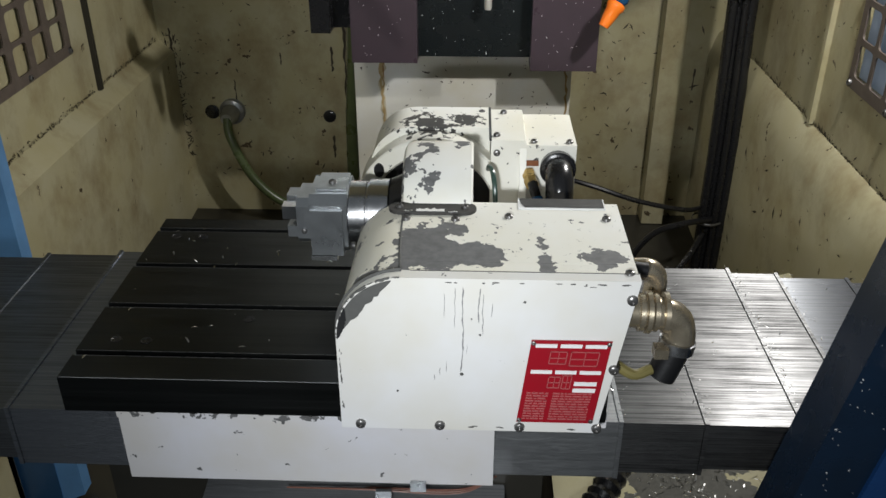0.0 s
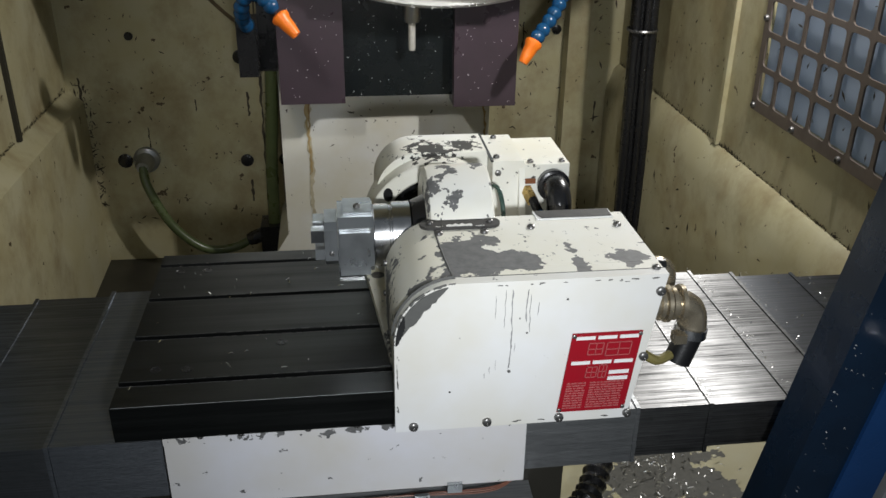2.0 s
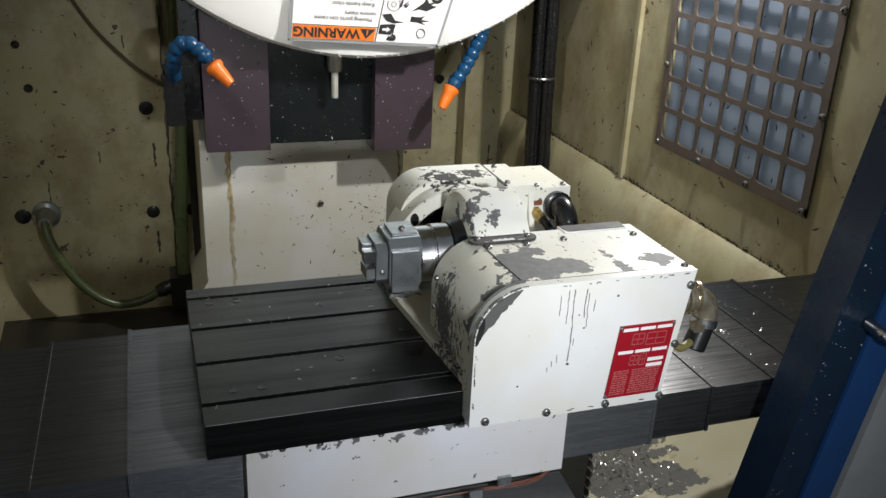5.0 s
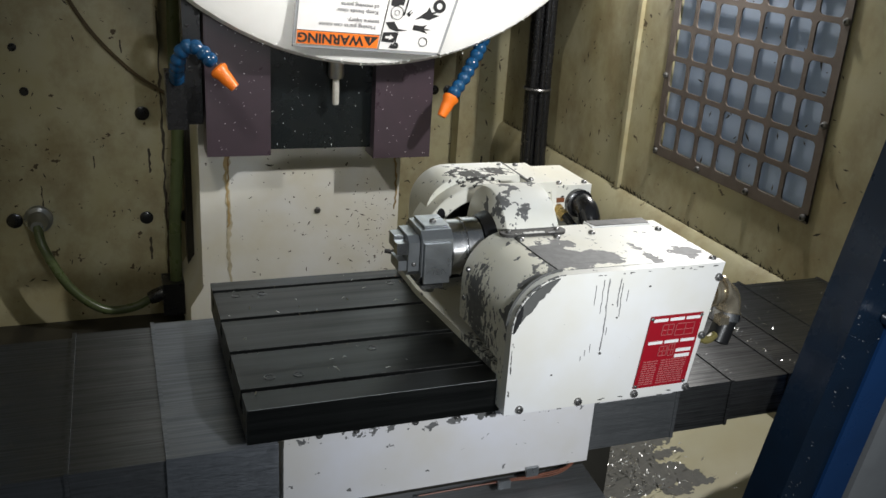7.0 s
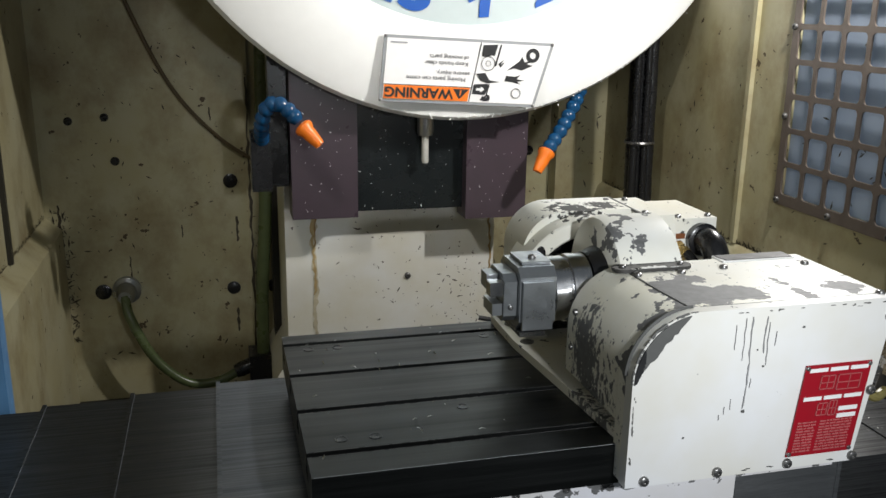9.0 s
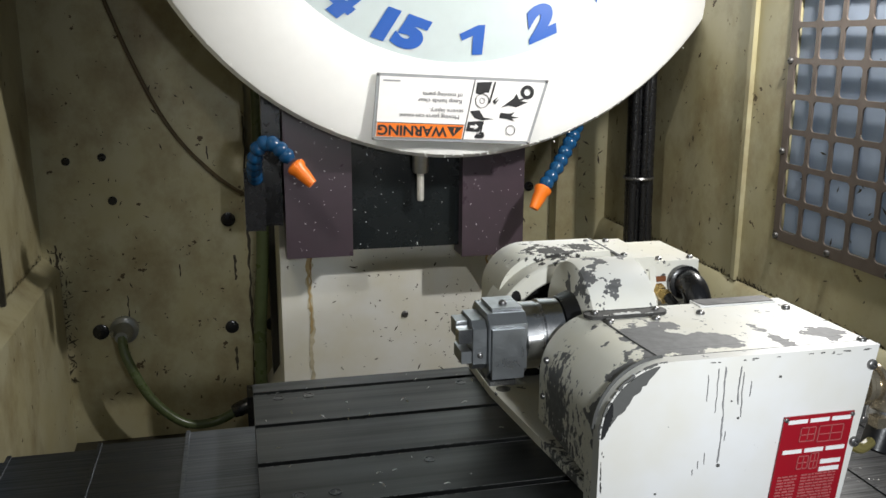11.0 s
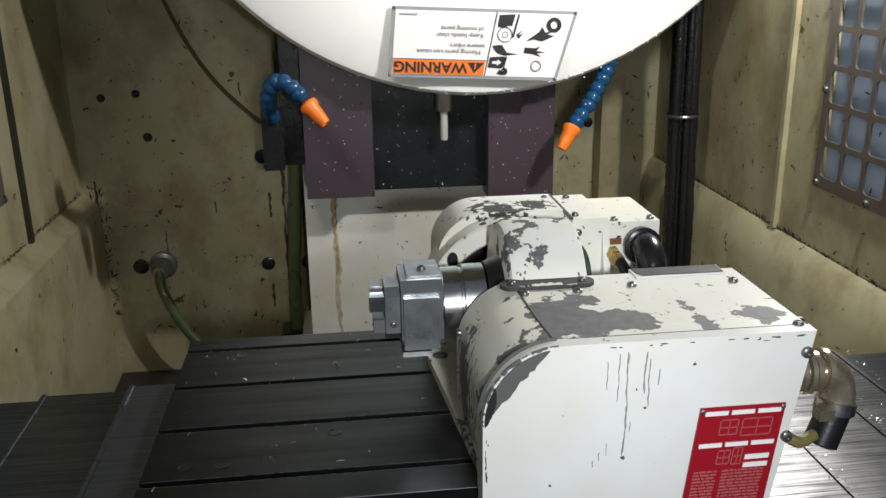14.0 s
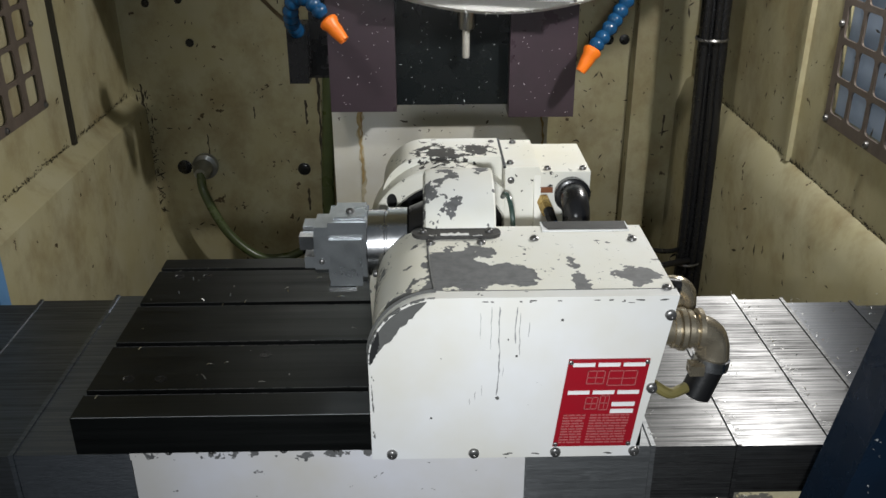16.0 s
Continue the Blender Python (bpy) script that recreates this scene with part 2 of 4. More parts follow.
def prism(pts, axis, a, b, bm=None):
    """A polygon of the two other axes, in their order, drawn out along an axis."""
    bm = bm or bmesh.new()

    def at(p, h):
        c = list(p)
        c.insert("xyz".index(axis), h)
        return c
    lo = [bm.verts.new(at(p, a)) for p in pts]
    hi = [bm.verts.new(at(p, b)) for p in pts]
    n = len(pts)
    bm.faces.new(lo[::-1])
    bm.faces.new(hi)
    for i in range(n):
        bm.faces.new((lo[i], lo[(i + 1) % n], hi[(i + 1) % n], hi[i]))
    return bm


def arc(cx, cy, r, a0, a1, n=10):
    return [(cx + r * math.cos(radians(a0 + (a1 - a0) * i / n)), cy + r * math.sin(radians(a0 + (a1 - a0) * i / n))) for i in range(n + 1)]


def lathe(profile, m=None, seg=32, bm=None, closed=True):
    """A profile of (radius, height) turned round z and then placed by m."""
    bm = bm or bmesh.new()
    m = m or Matrix.Identity(4)
    rings = []
    for r, h in profile:
        if r < 1e-6:
            rings.append([bm.verts.new(m @ Vector((0, 0, h)))])
        else:
            rings.append([bm.verts.new(m @ Vector((r * math.cos(2 * math.pi * i / seg), r * math.sin(2 * math.pi * i / seg), h))) for i in range(seg)])
    for a, b in zip(rings, rings[1:]):
        for i in range(seg):
            j = (i + 1) % seg
            if len(a) == 1 and len(b) == 1:
                continue
            if len(a) == 1:
                bm.faces.new((a[0], b[i], b[j]))
            elif len(b) == 1:
                bm.faces.new((a[i], b[0], a[j]))
            else:
                bm.faces.new((a[i], b[i], b[j], a[j]))
    if closed:
        for ring in (rings[0], rings[-1]):
            if len(ring) > 1:
                bm.faces.new(ring)
    return bm


def smooth_path(pts, n=8):
    out = []
    p = [Vector(q) for q in pts]
    p = [p[0] * 2 - p[1]] + p + [p[-1] * 2 - p[-2]]
    for i in range(1, len(p) - 2):
        for k in range(n):
            t = k / n
            out.append(0.5 * (2 * p[i] + (p[i + 1] - p[i - 1]) * t + (2 * p[i - 1] - 5 * p[i] + 4 * p[i + 1] - p[i + 2]) * t * t + (3 * p[i] - p[i - 1] - 3 * p[i + 1] + p[i + 2]) * t ** 3))
    return out + [p[-2]]


def tube(pts, r, seg=10, bm=None, n=8, ripple=0.0):
    """A round bar or hose along a smooth path."""
    bm = bm or bmesh.new()
    path = smooth_path(pts, n) if n > 1 else [Vector(q) for q in pts]
    side = Vector((0.3, 0.2, 1.0))
    rings = []
    for i, c in enumerate(path):
        d = (path[min(i + 1, len(path) - 1)] - path[max(i - 1, 0)]).normalized()
        u = d.cross(side)
        if u.length < 1e-3:
            u = d.cross(Vector((1, 0, 0)))
        u.normalize()
        side = u.cross(d)
        w = d.cross(u)
        k = r * (1 + (ripple if i % 2 else -ripple))
        rings.append([bm.verts.new(c + k * (math.cos(2 * math.pi * j / seg) * u + math.sin(2 * math.pi * j / seg) * w)) for j in range(seg)])
    for a, b in zip(rings, rings[1:]):
        for j in range(seg):
            bm.faces.new((a[j], a[(j + 1) % seg], b[(j + 1) % seg], b[j]))
    bm.faces.new(rings[0][::-1])
    bm.faces.new(rings[-1])
    return bm


def facing(x, y, z, way):
    """A pose whose local z points along way."""
    q = Vector(way).to_track_quat("Z", "Y")
    return Matrix.LocRotScale((x, y, z), q, None)


_bolt = lathe([(0, 0.0022), (0.0022, 0.0020), (0.0023, 0.0042), (0.0036, 0.0040), (0.0048, 0.0032), (0.0054, 0.0012), (0.0054, -0.002)], seg=14)
finish(_bolt)
BOLT = bpy.data.meshes.new("bolt")
_bolt.to_mesh(BOLT)
_bolt.free()
BOLT.materials.append(M_BOLT)


def bolt(parent, x, y, z, way, size=1.0):
    ob = share("bolt", BOLT, facing(x, y, z, way), parent)
    ob.scale = (size,) * 3
    return ob


def writing(text, m, size, material, parent, name="lettering", thick=0.0005, bold=0.0, slant=0.0):
    """Letters of the built-in font as a mesh, facing local z."""
    cu = bpy.data.curves.new(name, "FONT")
    cu.body, cu.size, cu.extrude, cu.align_x, cu.align_y = text, size, thick, "CENTER", "CENTER"
    cu.offset, cu.shear = bold, slant
    tmp = bpy.data.objects.new(name, cu)
    scene.collection.objects.link(tmp)
    bpy.context.view_layer.update()
    me = bpy.data.meshes.new_from_object(tmp.evaluated_get(bpy.context.evaluated_depsgraph_get()))
    bpy.data.objects.remove(tmp)
    bpy.data.curves.remove(cu)
    me.transform(m)
    me.materials.clear()
    me.materials.append(material)
    return adopt(new(name, me), parent)


# ---- enclosure ----
def structure(name, bm, material, label, category="wall", bevel=0.004):
    return tagged(link(name, bm, material, bevel), label, category, kind="structure")


WX, LX, BY = 0.783, -1.00, 2.825
structure("wall_back", box(LX - 0.05, WX + 0.05, BY, BY + 0.05, -0.1, 2.55), M_WALL, "cream sheet-metal back wall with brown oil stains")

# right wall, with the opening of its window
WY0, WY1, WZ0, WZ1 = 1.285, 1.858, 0.890, 1.69
bm = bmesh.new()
box(WX, WX + 0.03, 0.80, WY0 + 0.017, 0.75, 2.55, bm)
box(WX, WX + 0.03, WY1 - 0.017, BY, 0.75, 2.55, bm)
box(WX, WX + 0.03, WY0 + 0.017, WY1 - 0.017, 0.75, WZ0 + 0.017, bm)
box(WX, WX + 0.03, WY0 + 0.017, WY1 - 0.017, WZ1 - 0.017, 2.55, bm)
wall_right = structure("wall_right", bm, M_WALL, "cream sheet-metal side wall with yellowed paint", bevel=0)
structure("wall_right_lower", prism([(WX - 0.040, -0.1), (WX - 0.040, 0.66), (WX - 0.016, 0.735), (WX - 0.002, 0.747), (WX + 0.03, 0.75), (WX + 0.03, -0.1)], "y", 0.80, BY), M_WALL, "stepped lower part of the cream side wall, with a stained ledge")
part("seam", box(WX - 0.012, WX, 1.995, 2.01, 0.75, 2.5), M_WALL, wall_right, "folded sheet seam", 0.003)

bm = bmesh.new()
box(LX - 0.03, LX, 0.80, BY, -0.1, 2.55, bm)
wall_left = structure("wall_left", bm, M_WALL, "cream sheet-metal side wall, chips on its ledge")
structure("wall_left_lower", prism([(LX, -0.1), (LX + 0.045, -0.1), (LX + 0.045, 0.66), (LX, 0.70)], "y", 0.80, BY), M_WALL, "stepped lower part of the cream side wall, with chips on its ledge")
part("seam", box(LX, LX + 0.012, 2.32, 2.335, 0.70, 2.5), M_UMBER, wall_left, "dark open seam")
# first strip is added: its shaded sides imitate a shadow band on the wall
part("wall_channel", box(0.585, 0.655, BY - 0.064, BY - 0.001, 0.10, 2.5), M_WALL, bpy.data.objects["wall_back"], "upright strip put in for a band of shadow", 0.006)
part("wall_channel", box(-0.412, -0.397, BY - 0.012, BY - 0.001, 0.10, 2.5), M_WALL, bpy.data.objects["wall_back"], "upright sheet seam", 0.003)
structure("ceiling", box(LX - 0.05, WX + 0.05, 0.80, BY + 0.05, 2.55, 2.60), M_WALL, "cream sheet-metal roof of the enclosure", "ceiling")
structure("floor", prism([(0.45, -0.02), (BY, 0.10), (BY, -0.12), (0.45, -0.12)], "x", LX - 0.03, WX + 0.03), M_UMBER, "oily sloping chip pan under the machine table", "floor")
structure("ground", box(-6, 6, -6, 6, -0.75, -0.70), M_FLOOR, "grey workshop concrete floor", "floor")


def grille(name, x, y0, y1, z0, z1, side, group):
    """A perforated window plate with rounded square holes before a frosted pane."""
    ob = thing(name, (x, (y0 + y1) / 2, z0), "brown-grey metal window grille with rounded square openings before frosted panes", "window", group, "structure")
    nx, nz = 7, 10
    py, pz = (y1 - y0 - 0.03) / nx, (z1 - z0 - 0.03) / nz
    bm = bmesh.new()
    h, r = 0.0325, 0.010
    ring0 = []
    for i in range(nx):
        for j in range(nz):
            cy, cz = y0 + 0.015 + (i + 0.5) * py, z0 + 0.015 + (j + 0.5) * pz
            outer = [(cy - py / 2, cz - pz / 2), (cy + py / 2, cz - pz / 2), (cy + py / 2, cz + pz / 2), (cy - py / 2, cz + pz / 2)]
            inner = []
            for k, (sy, sz) in enumerate(((-1, -1), (1, -1), (1, 1), (-1, 1))):
                inner += arc(cy + sy * (h - r), cz + sz * (h - r), r, 180 + 90 * k, 270 + 90 * k, 3)
            for xx in (x, x - side * 0.004):
                o = [bm.verts.new((xx, *p)) for p in outer]
                n = [bm.verts.new((xx, *p)) for p in inner]
                for k in range(4):
                    for q in range(3):
                        bm.faces.new((o[k], n[k * 4 + q], n[k * 4 + q + 1]))
                    bm.faces.new((o[k], n[k * 4 + 3], n[(k * 4 + 4) % 16], o[(k + 1) % 4]))
                ring0.append(n)
            a, b = ring0[-2:]
            for k in range(16):
                bm.faces.new((a[k], a[(k + 1) % 16], b[(k + 1) % 16], b[k]))
    box(min(x, x - side * 0.004), max(x, x - side * 0.004), y0, y1, z0 - 0.004, z0 + 0.015, bm)
    box(min(x, x - side * 0.004), max(x, x - side * 0.004), y0, y1, z1 - 0.015, z1, bm)
    box(min(x, x - side * 0.004), max(x, x - side * 0.004), y0, y0 + 0.015, z0, z1, bm)
    box(min(x, x - side * 0.004), max(x, x - side * 0.004), y1 - 0.015, y1, z0, z1, bm)
    part("window_frame", bm, M_PLATE, ob, smooth=False)
    p = part("pane", box(min(x + side * 0.008, x + side * 0.012), max(x + side * 0.008, x + side * 0.012), y0 + 0.02, y1 - 0.02, z0 + 0.02, z1 - 0.02), M_PANE, ob, "frosted bluish pane")
    for k in range(4):
        yy = y0 + 0.012 + (y1 - y0 - 0.024) * k / 3
        bolt(ob, x - side * 0.004, yy, z0 + 0.006, (-side, 0, 0), 1.5)
        bolt(ob, x - side * 0.004, yy, z1 - 0.008, (-side, 0, 0), 1.5)
    for k in range(1, 4):
        zz = z0 + (z1 - z0) * k / 4
        bolt(ob, x - side * 0.004, y0 + 0.008, zz, (-side, 0, 0), 1.5)
        bolt(ob, x - side * 0.004, y1 - 0.008, zz, (-side, 0, 0), 1.5)
    return ob


grille("window_1", WX - 0.002, WY0, WY1, WZ0, WZ1, 1, "side windows")
grille("window_2", LX + 0.006, 1.52, 2.20, 0.84, 1.64, -1, "side windows")

# ---- doors ----
EDGE = -0.835
door = thing("door_1", (-1.2, 1.5, 0.05), "blue painted sheet-metal sliding door with a chrome pull handle", "door", "machine doors", "structure")
part("door_leaf", box(LX + 0.002, EDGE - 0.035, 1.47, 1.53, 0.05, 2.30), M_BLUE, door, "", 0.012)
part("door_edge", prism([(EDGE - 0.035, 1.472), (EDGE, 1.495), (EDGE, 1.53), (EDGE - 0.035, 1.53)], "z", 0.05, 2.30), M_EDGE, door, "worn pale blue edge", 0.003)
part("door_inner_panel", box(LX + 0.002, -0.955, 1.452, 1.468, 0.05, 0.62), M_TURRET, door, "white lower panel", 0.004)
HX, HZ0, HZ1 = -0.905, 0.655, 0.995
part("door_handle", tube([(HX, 1.47, HZ0), (HX - 0.012, 1.44, HZ0 - 0.012), (HX - 0.040, 1.40, HZ0 - 0.025), (HX - 0.045, 1.395, HZ0 + 0.03), (HX - 0.045, 1.395, HZ1 - 0.07), (HX - 0.040, 1.40, HZ1 - 0.025), (HX - 0.012, 1.44, HZ1), (HX, 1.47, HZ1)], 0.016, 14), M_CHROME, door, "chrome pull handle")
for z in (HZ0, HZ1):
    part("handle_rosette", lathe([(0.030, 0), (0.030, 0.006), (0.022, 0.012), (0.016, 0.012)], facing(HX, 1.47, z, (0, -1, 0)), 24), M_CHROME, door, "chrome rosette")


def lean(z):
    return 0.345 + 0.20 * (z - 0.85)


def leaning(a, b, z0, z1):
    return [(lean(z0) + a, z0), (lean(z0) + b, z0), (lean(z1) + b, z1), (lean(z1) + a, z1)]


door = thing("door_2", (0.8, 0.78, 0.10), "blue painted machine door with an oily dark edge and chrome handle", "door", "machine doors", "structure")
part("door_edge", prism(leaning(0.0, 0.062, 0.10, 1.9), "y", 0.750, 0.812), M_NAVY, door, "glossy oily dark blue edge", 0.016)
part("door_leaf", prism(leaning(0.062, 0.115, 0.10, 1.9), "y", 0.745, 0.800), M_SHADEBLUE, door, "", 0.014)
part("door_gap", prism(leaning(0.115, 0.128, 0.10, 1.9), "y", 0.765, 0.795), M_BLACK, door, "black rubber gap")
part("door_panel", prism(leaning(0.128, 0.9, 0.10, 0.93), "y", 0.745, 0.785), M_GREY, door, "grey lower panel", 0.006)
part("door_panel", prism(leaning(0.128, 0.9, 0.932, 1.9), "y", 0.745, 0.785), M_SHADEBLUE, door, "", 0.006)
part("door_handle", tube([(0.420, 0.747, 0.960), (0.418, 0.718, 0.960), (0.426, 0.702, 0.957), (0.49, 0.697, 0.938), (0.58, 0.697, 0.912), (0.595, 0.715, 0.908), (0.596, 0.747, 0.908)], 0.009, 12), M_CHROME, door, "chrome pull handle")


def settle(dx, dy, dz, *kinds):
    """Move whole things, with their parts, to their fitted place."""
    for ob in bpy.data.objects:
        if ob.parent is None and ob.name.split(".")[0] in kinds:
            ob.location += Vector((dx, dy, dz))
    bpy.context.view_layer.update()


# ---- column and slide covers ----
col = thing("machine_column", (-0.09, 2.6, 0.0), "white painted machine column with rust run and cutting chips", "machine column")
part("column_face", prism([(-0.43, 0.05), (-0.43, 0.27), (-0.392, 0.33), (-0.392, 1.9), (0.212, 1.9), (0.212, 0.05)], "y", 2.48, 2.84), M_COLUMN, col, "", 0.008)
rr = random.Random(4)


def run_down(x, z0, z1, wide, name, colour, y):
    """A ragged run of rust down the column."""
    n = int((z1 - z0) / 0.012)
    mid = [(x + rr.uniform(-0.003, 0.003) + 0.003 * math.sin(i * 0.37), z0 + (z1 - z0) * i / n, wide * rr.uniform(0.35, 1.0) * (0.35 + 0.65 * i / n)) for i in range(n + 1)]
    part("rust_run", prism([(p - w, z) for p, z, w in mid] + [(p + w, z) for p, z, w in mid[::-1]], "y", y, 2.482), plain(name, colour, 0.5, 0, 0.45, 60), col, "yellow rust run", smooth=False)


run_down(-0.313, 0.30, 0.778, 0.014, "pale_rust", (0.58, 0.52, 0.37), 2.4786)
run_down(-0.314, 0.52, 0.778, 0.0095, "rust", (0.47, 0.34, 0.15), 2.4780)
run_down(-0.312, 0.66, 0.778, 0.005, "dark_rust", (0.30, 0.17, 0.05), 2.4775)
run_down(0.198, 0.55, 0.76, 0.006, "edge_rust", (0.40, 0.27, 0.10), 2.4780)
bolt(col, -0.046, 2.48, 0.56, (0, -1, 0), 1.8)

cover = thing("slide_cover", (-0.04, 2.38, 0.77), "plum and black sheet-metal covers of the spindle slide", "slide cover")
part("cover_panel", box(-0.362, -0.190, 2.38, 2.47, 0.778, 1.95), M_PURPLE, cover, "plum painted panel with chips", 0.003)
part("cover_panel", box(0.106, 0.278, 2.38, 2.47, 0.760, 1.95), M_PURPLE, cover, "plum painted panel with chips", 0.003)
part("centre_panel", box(-0.19, 0.106, 2.42, 2.46, 0.785, 1.95), M_SLATE, cover, "black centre panel", 0.003)
part("side_block", box(-0.412, -0.366, 2.42, 2.50, 0.86, 1.95), M_BLACK, cover, "black side block", 0.004)

settle(0.068, -0.020, 0.009, "machine_column")
settle(0.051, -0.043, 0.0, "slide_cover")

# ---- turret ----
TX, TY, TZ, TR = 0.055, 2.20, 1.865, 0.82
ax = pose(TX, TY, TZ, 90, 0, 0)
tur = thing("tool_turret", (TX, TY, TZ), "round white tool turret cover with numbered dial and warning sign", "tool turret")
part("turret_cover", lathe([(0.575, 0.012), (0.60, 0.016), (0.785, 0.0), (0.805, -0.008), (0.815, -0.03), (0.795, -0.06), (0.60, -0.085), (0.60, 0.0), (0.575, 0.012)], ax, 96, closed=False), M_TURRET, tur)
rim = random.Random(52)
bm = bmesh.new()
for _ in range(120):
    a, r, k = radians(-90 + rim.gauss(0, 22)), 0.800 + abs(rim.gauss(0, 0.006)), rim.uniform(0.0006, 0.0020)
    x, z = TX + r * math.cos(a), TZ + r * math.sin(a)
    box(x - k, x + k * rim.uniform(0.4, 1.0), TY + 0.002, TY + 0.006, z - k * 0.8, z + k * rim.uniform(0.3, 0.9), bm)
tagged(part("rim_spatter", bm, M_TURRET, tur, smooth=False), "dried white spatter along the rim", kind="stuff")
part("number_dial", lathe([(0.0, 0.006), (0.590, 0.006), (0.590, -0.02), (0.0, -0.02)], ax, 96), M_DIAL, tur, "pale dial with blue numbers")
for k, word in ((-1, "15"), (0, "1"), (1, "2"), (2, "3"), (-2, "14")):
    a = radians(-88 + 20.5 * k)
    r = 0.522
    m = Matrix.Translation((TX + r * math.cos(a), TY - 0.0085, TZ + r * math.sin(a))) @ pose(0, 0, 0, 90, 0, 0) @ pose(0, 0, 0, 0, 0, math.degrees(a) + 90)
    if word == "1":
        one = prism([(0.008, -0.035), (0.034, -0.035), (0.044, 0.036), (0.026, 0.036), (-0.022, 0.016), (-0.016, 0.000), (0.012, 0.011)], "y", -0.0005, 0.0005)
        one.transform(m @ pose(0, 0, 0, -90, 0, 0))
        part("dial_number", one, M_DIGIT, tur)
    else:
        writing(word, m @ Matrix.Diagonal((1.35, 1.0, 1.0, 1.0)), 0.098, M_DIGIT, tur, "dial_number", bold=0.0075, slant=0.2)

# warning sign, fixed upside down on the turret cover
SY = 2.176
sign = thing("warning_sign", (0.05, SY, 1.08), "white warning plate with orange header, upside down on the turret cover", "sign")


def on_sign(u, v):
    """A place on the slightly wedge-shaped plate, u across and v up, both 0 to 1."""
    return -0.164 + 0.014 * v + (0.390 + 0.030 * v) * u, 1.114 + 0.146 * v - 0.020 * u


def sign_shape(name, pts, material, level, label="", parent=None):
    d = SY - 0.0012 * level
    return part(name, prism([on_sign(u, v) for u, v in pts], "y", d, d + 0.001), material, parent or sign, label, smooth=False)


def sign_ring(u, v, r0, r1):
    x, z = on_sign(u, v)
    part("pictogram", lathe([(r0, 0), (r0, 0.0012), (r1, 0.0012), (r1, 0)], facing(x, SY - 0.002, z, (0, -1, 0)), 24, closed=False), M_INK, sign)


part("sign_frame", prism([on_sign(-0.02, -0.05), on_sign(1.02, -0.05), on_sign(1.02, 1.05), on_sign(-0.02, 1.05)], "y", SY + 0.001, SY + 0.004), M_GREY, sign, "grey metal rim", 0.001)
sign_shape("sign_face", [(0, 0), (1, 0), (1, 1), (0, 1)], M_WHITE, 0.5)
sign_shape("sign_header", [(0.005, 0.01), (0.555, 0.01), (0.553, 0.235), (0.004, 0.235)], M_ORANGE, 2, "orange header bar")
sign_shape("divider", [(0.562, 0), (0.567, 0), (0.567, 1), (0.562, 1)], M_INK, 2)
sign_shape("divider", [(0, 0.238), (0.56, 0.238), (0.56, 0.25), (0, 0.25)], M_INK, 2)


def upside(u, v, y):
    x, z = on_sign(u, v)
    return Matrix.Translation((x, y, z)) @ pose(0, 0, 0, 90, 0, 0) @ pose(0, 0, 0, 0, 0, 177.2)


writing("WARNING", upside(0.228, 0.128, SY - 0.0036) @ Matrix.Diagonal((1.07, 1.0, 1.0, 1.0)), 0.0335, M_INK, sign, bold=0.0010)
sign_shape("warning_triangle", [(0.445, 0.21), (0.55, 0.21), (0.497, 0.04)], M_INK, 3)
sign_shape("warning_triangle", [(0.492, 0.19), (0.502, 0.19), (0.499, 0.10), (0.495, 0.10)], M_ORANGE, 4, "orange mark in the triangle")
for words, u, v in (("Moving parts can cause", 0.325, 0.37), ("severe injury.", 0.425, 0.47), ("Keep hands clear", 0.375, 0.63), ("of moving parts", 0.385, 0.735)):
    writing(words, upside(u, v, SY - 0.002) @ Matrix.Diagonal((1.08, 1.0, 1.0, 1.0)), 0.0150, M_BODYTEXT, sign)
sign_shape("small_print", [(0.02, 0.92), (0.12, 0.92), (0.12, 0.945), (0.02, 0.945)], M_GREY, 2)
sign_ring(0.905, 0.83, 0.0085, 0.0175)
sign_ring(0.635, 0.66, 0.0165, 0.0178)
sign_ring(0.635, 0.66, 0.0060, 0.0070)
sign_ring(0.865, 0.18, 0.0110, 0.0125)
sign_ring(0.680, 0.08, 0.0040, 0.0080)
for pts in (((0.58, 0.96), (0.67, 0.98), (0.665, 0.79), (0.645, 0.80), (0.615, 0.76), (0.585, 0.78)), ((0.685, 0.98), (0.695, 0.98), (0.690, 0.62), (0.680, 0.62)),
            ((0.70, 0.66), (0.73, 0.74), (0.715, 0.65), (0.74, 0.70), (0.72, 0.60)), ((0.765, 0.56), (0.81, 0.60), (0.86, 0.57), (0.925, 0.66), (0.88, 0.68), (0.915, 0.74), (0.865, 0.71), (0.84, 0.80), (0.83, 0.72)),
            ((0.575, 0.48), (0.63, 0.50), (0.67, 0.38), (0.735, 0.36), (0.66, 0.33), (0.61, 0.37)), ((0.575, 0.14), (0.575, 0.30), (0.66, 0.32), (0.68, 0.28), (0.66, 0.13)), ((0.668, 0.32), (0.676, 0.32), (0.676, 0.10), (0.668, 0.10)),
            ((0.635, 0.04), (0.65, 0.12), (0.665, 0.06), (0.69, 0.14), (0.70, 0.06), (0.67, 0.02)), ((0.77, 0.47), (0.83, 0.46), (0.86, 0.49), (0.845, 0.42), (0.90, 0.40), (0.85, 0.38), (0.88, 0.33), (0.82, 0.37), (0.77, 0.38))):
    sign_shape("pictogram", pts, M_INK, 2)
sign_shape("pictogram", [(0.595, 0.20), (0.595, 0.24), (0.625, 0.24), (0.625, 0.27), (0.65, 0.22), (0.625, 0.17), (0.625, 0.20)], M_WHITE, 3, "white arrow")
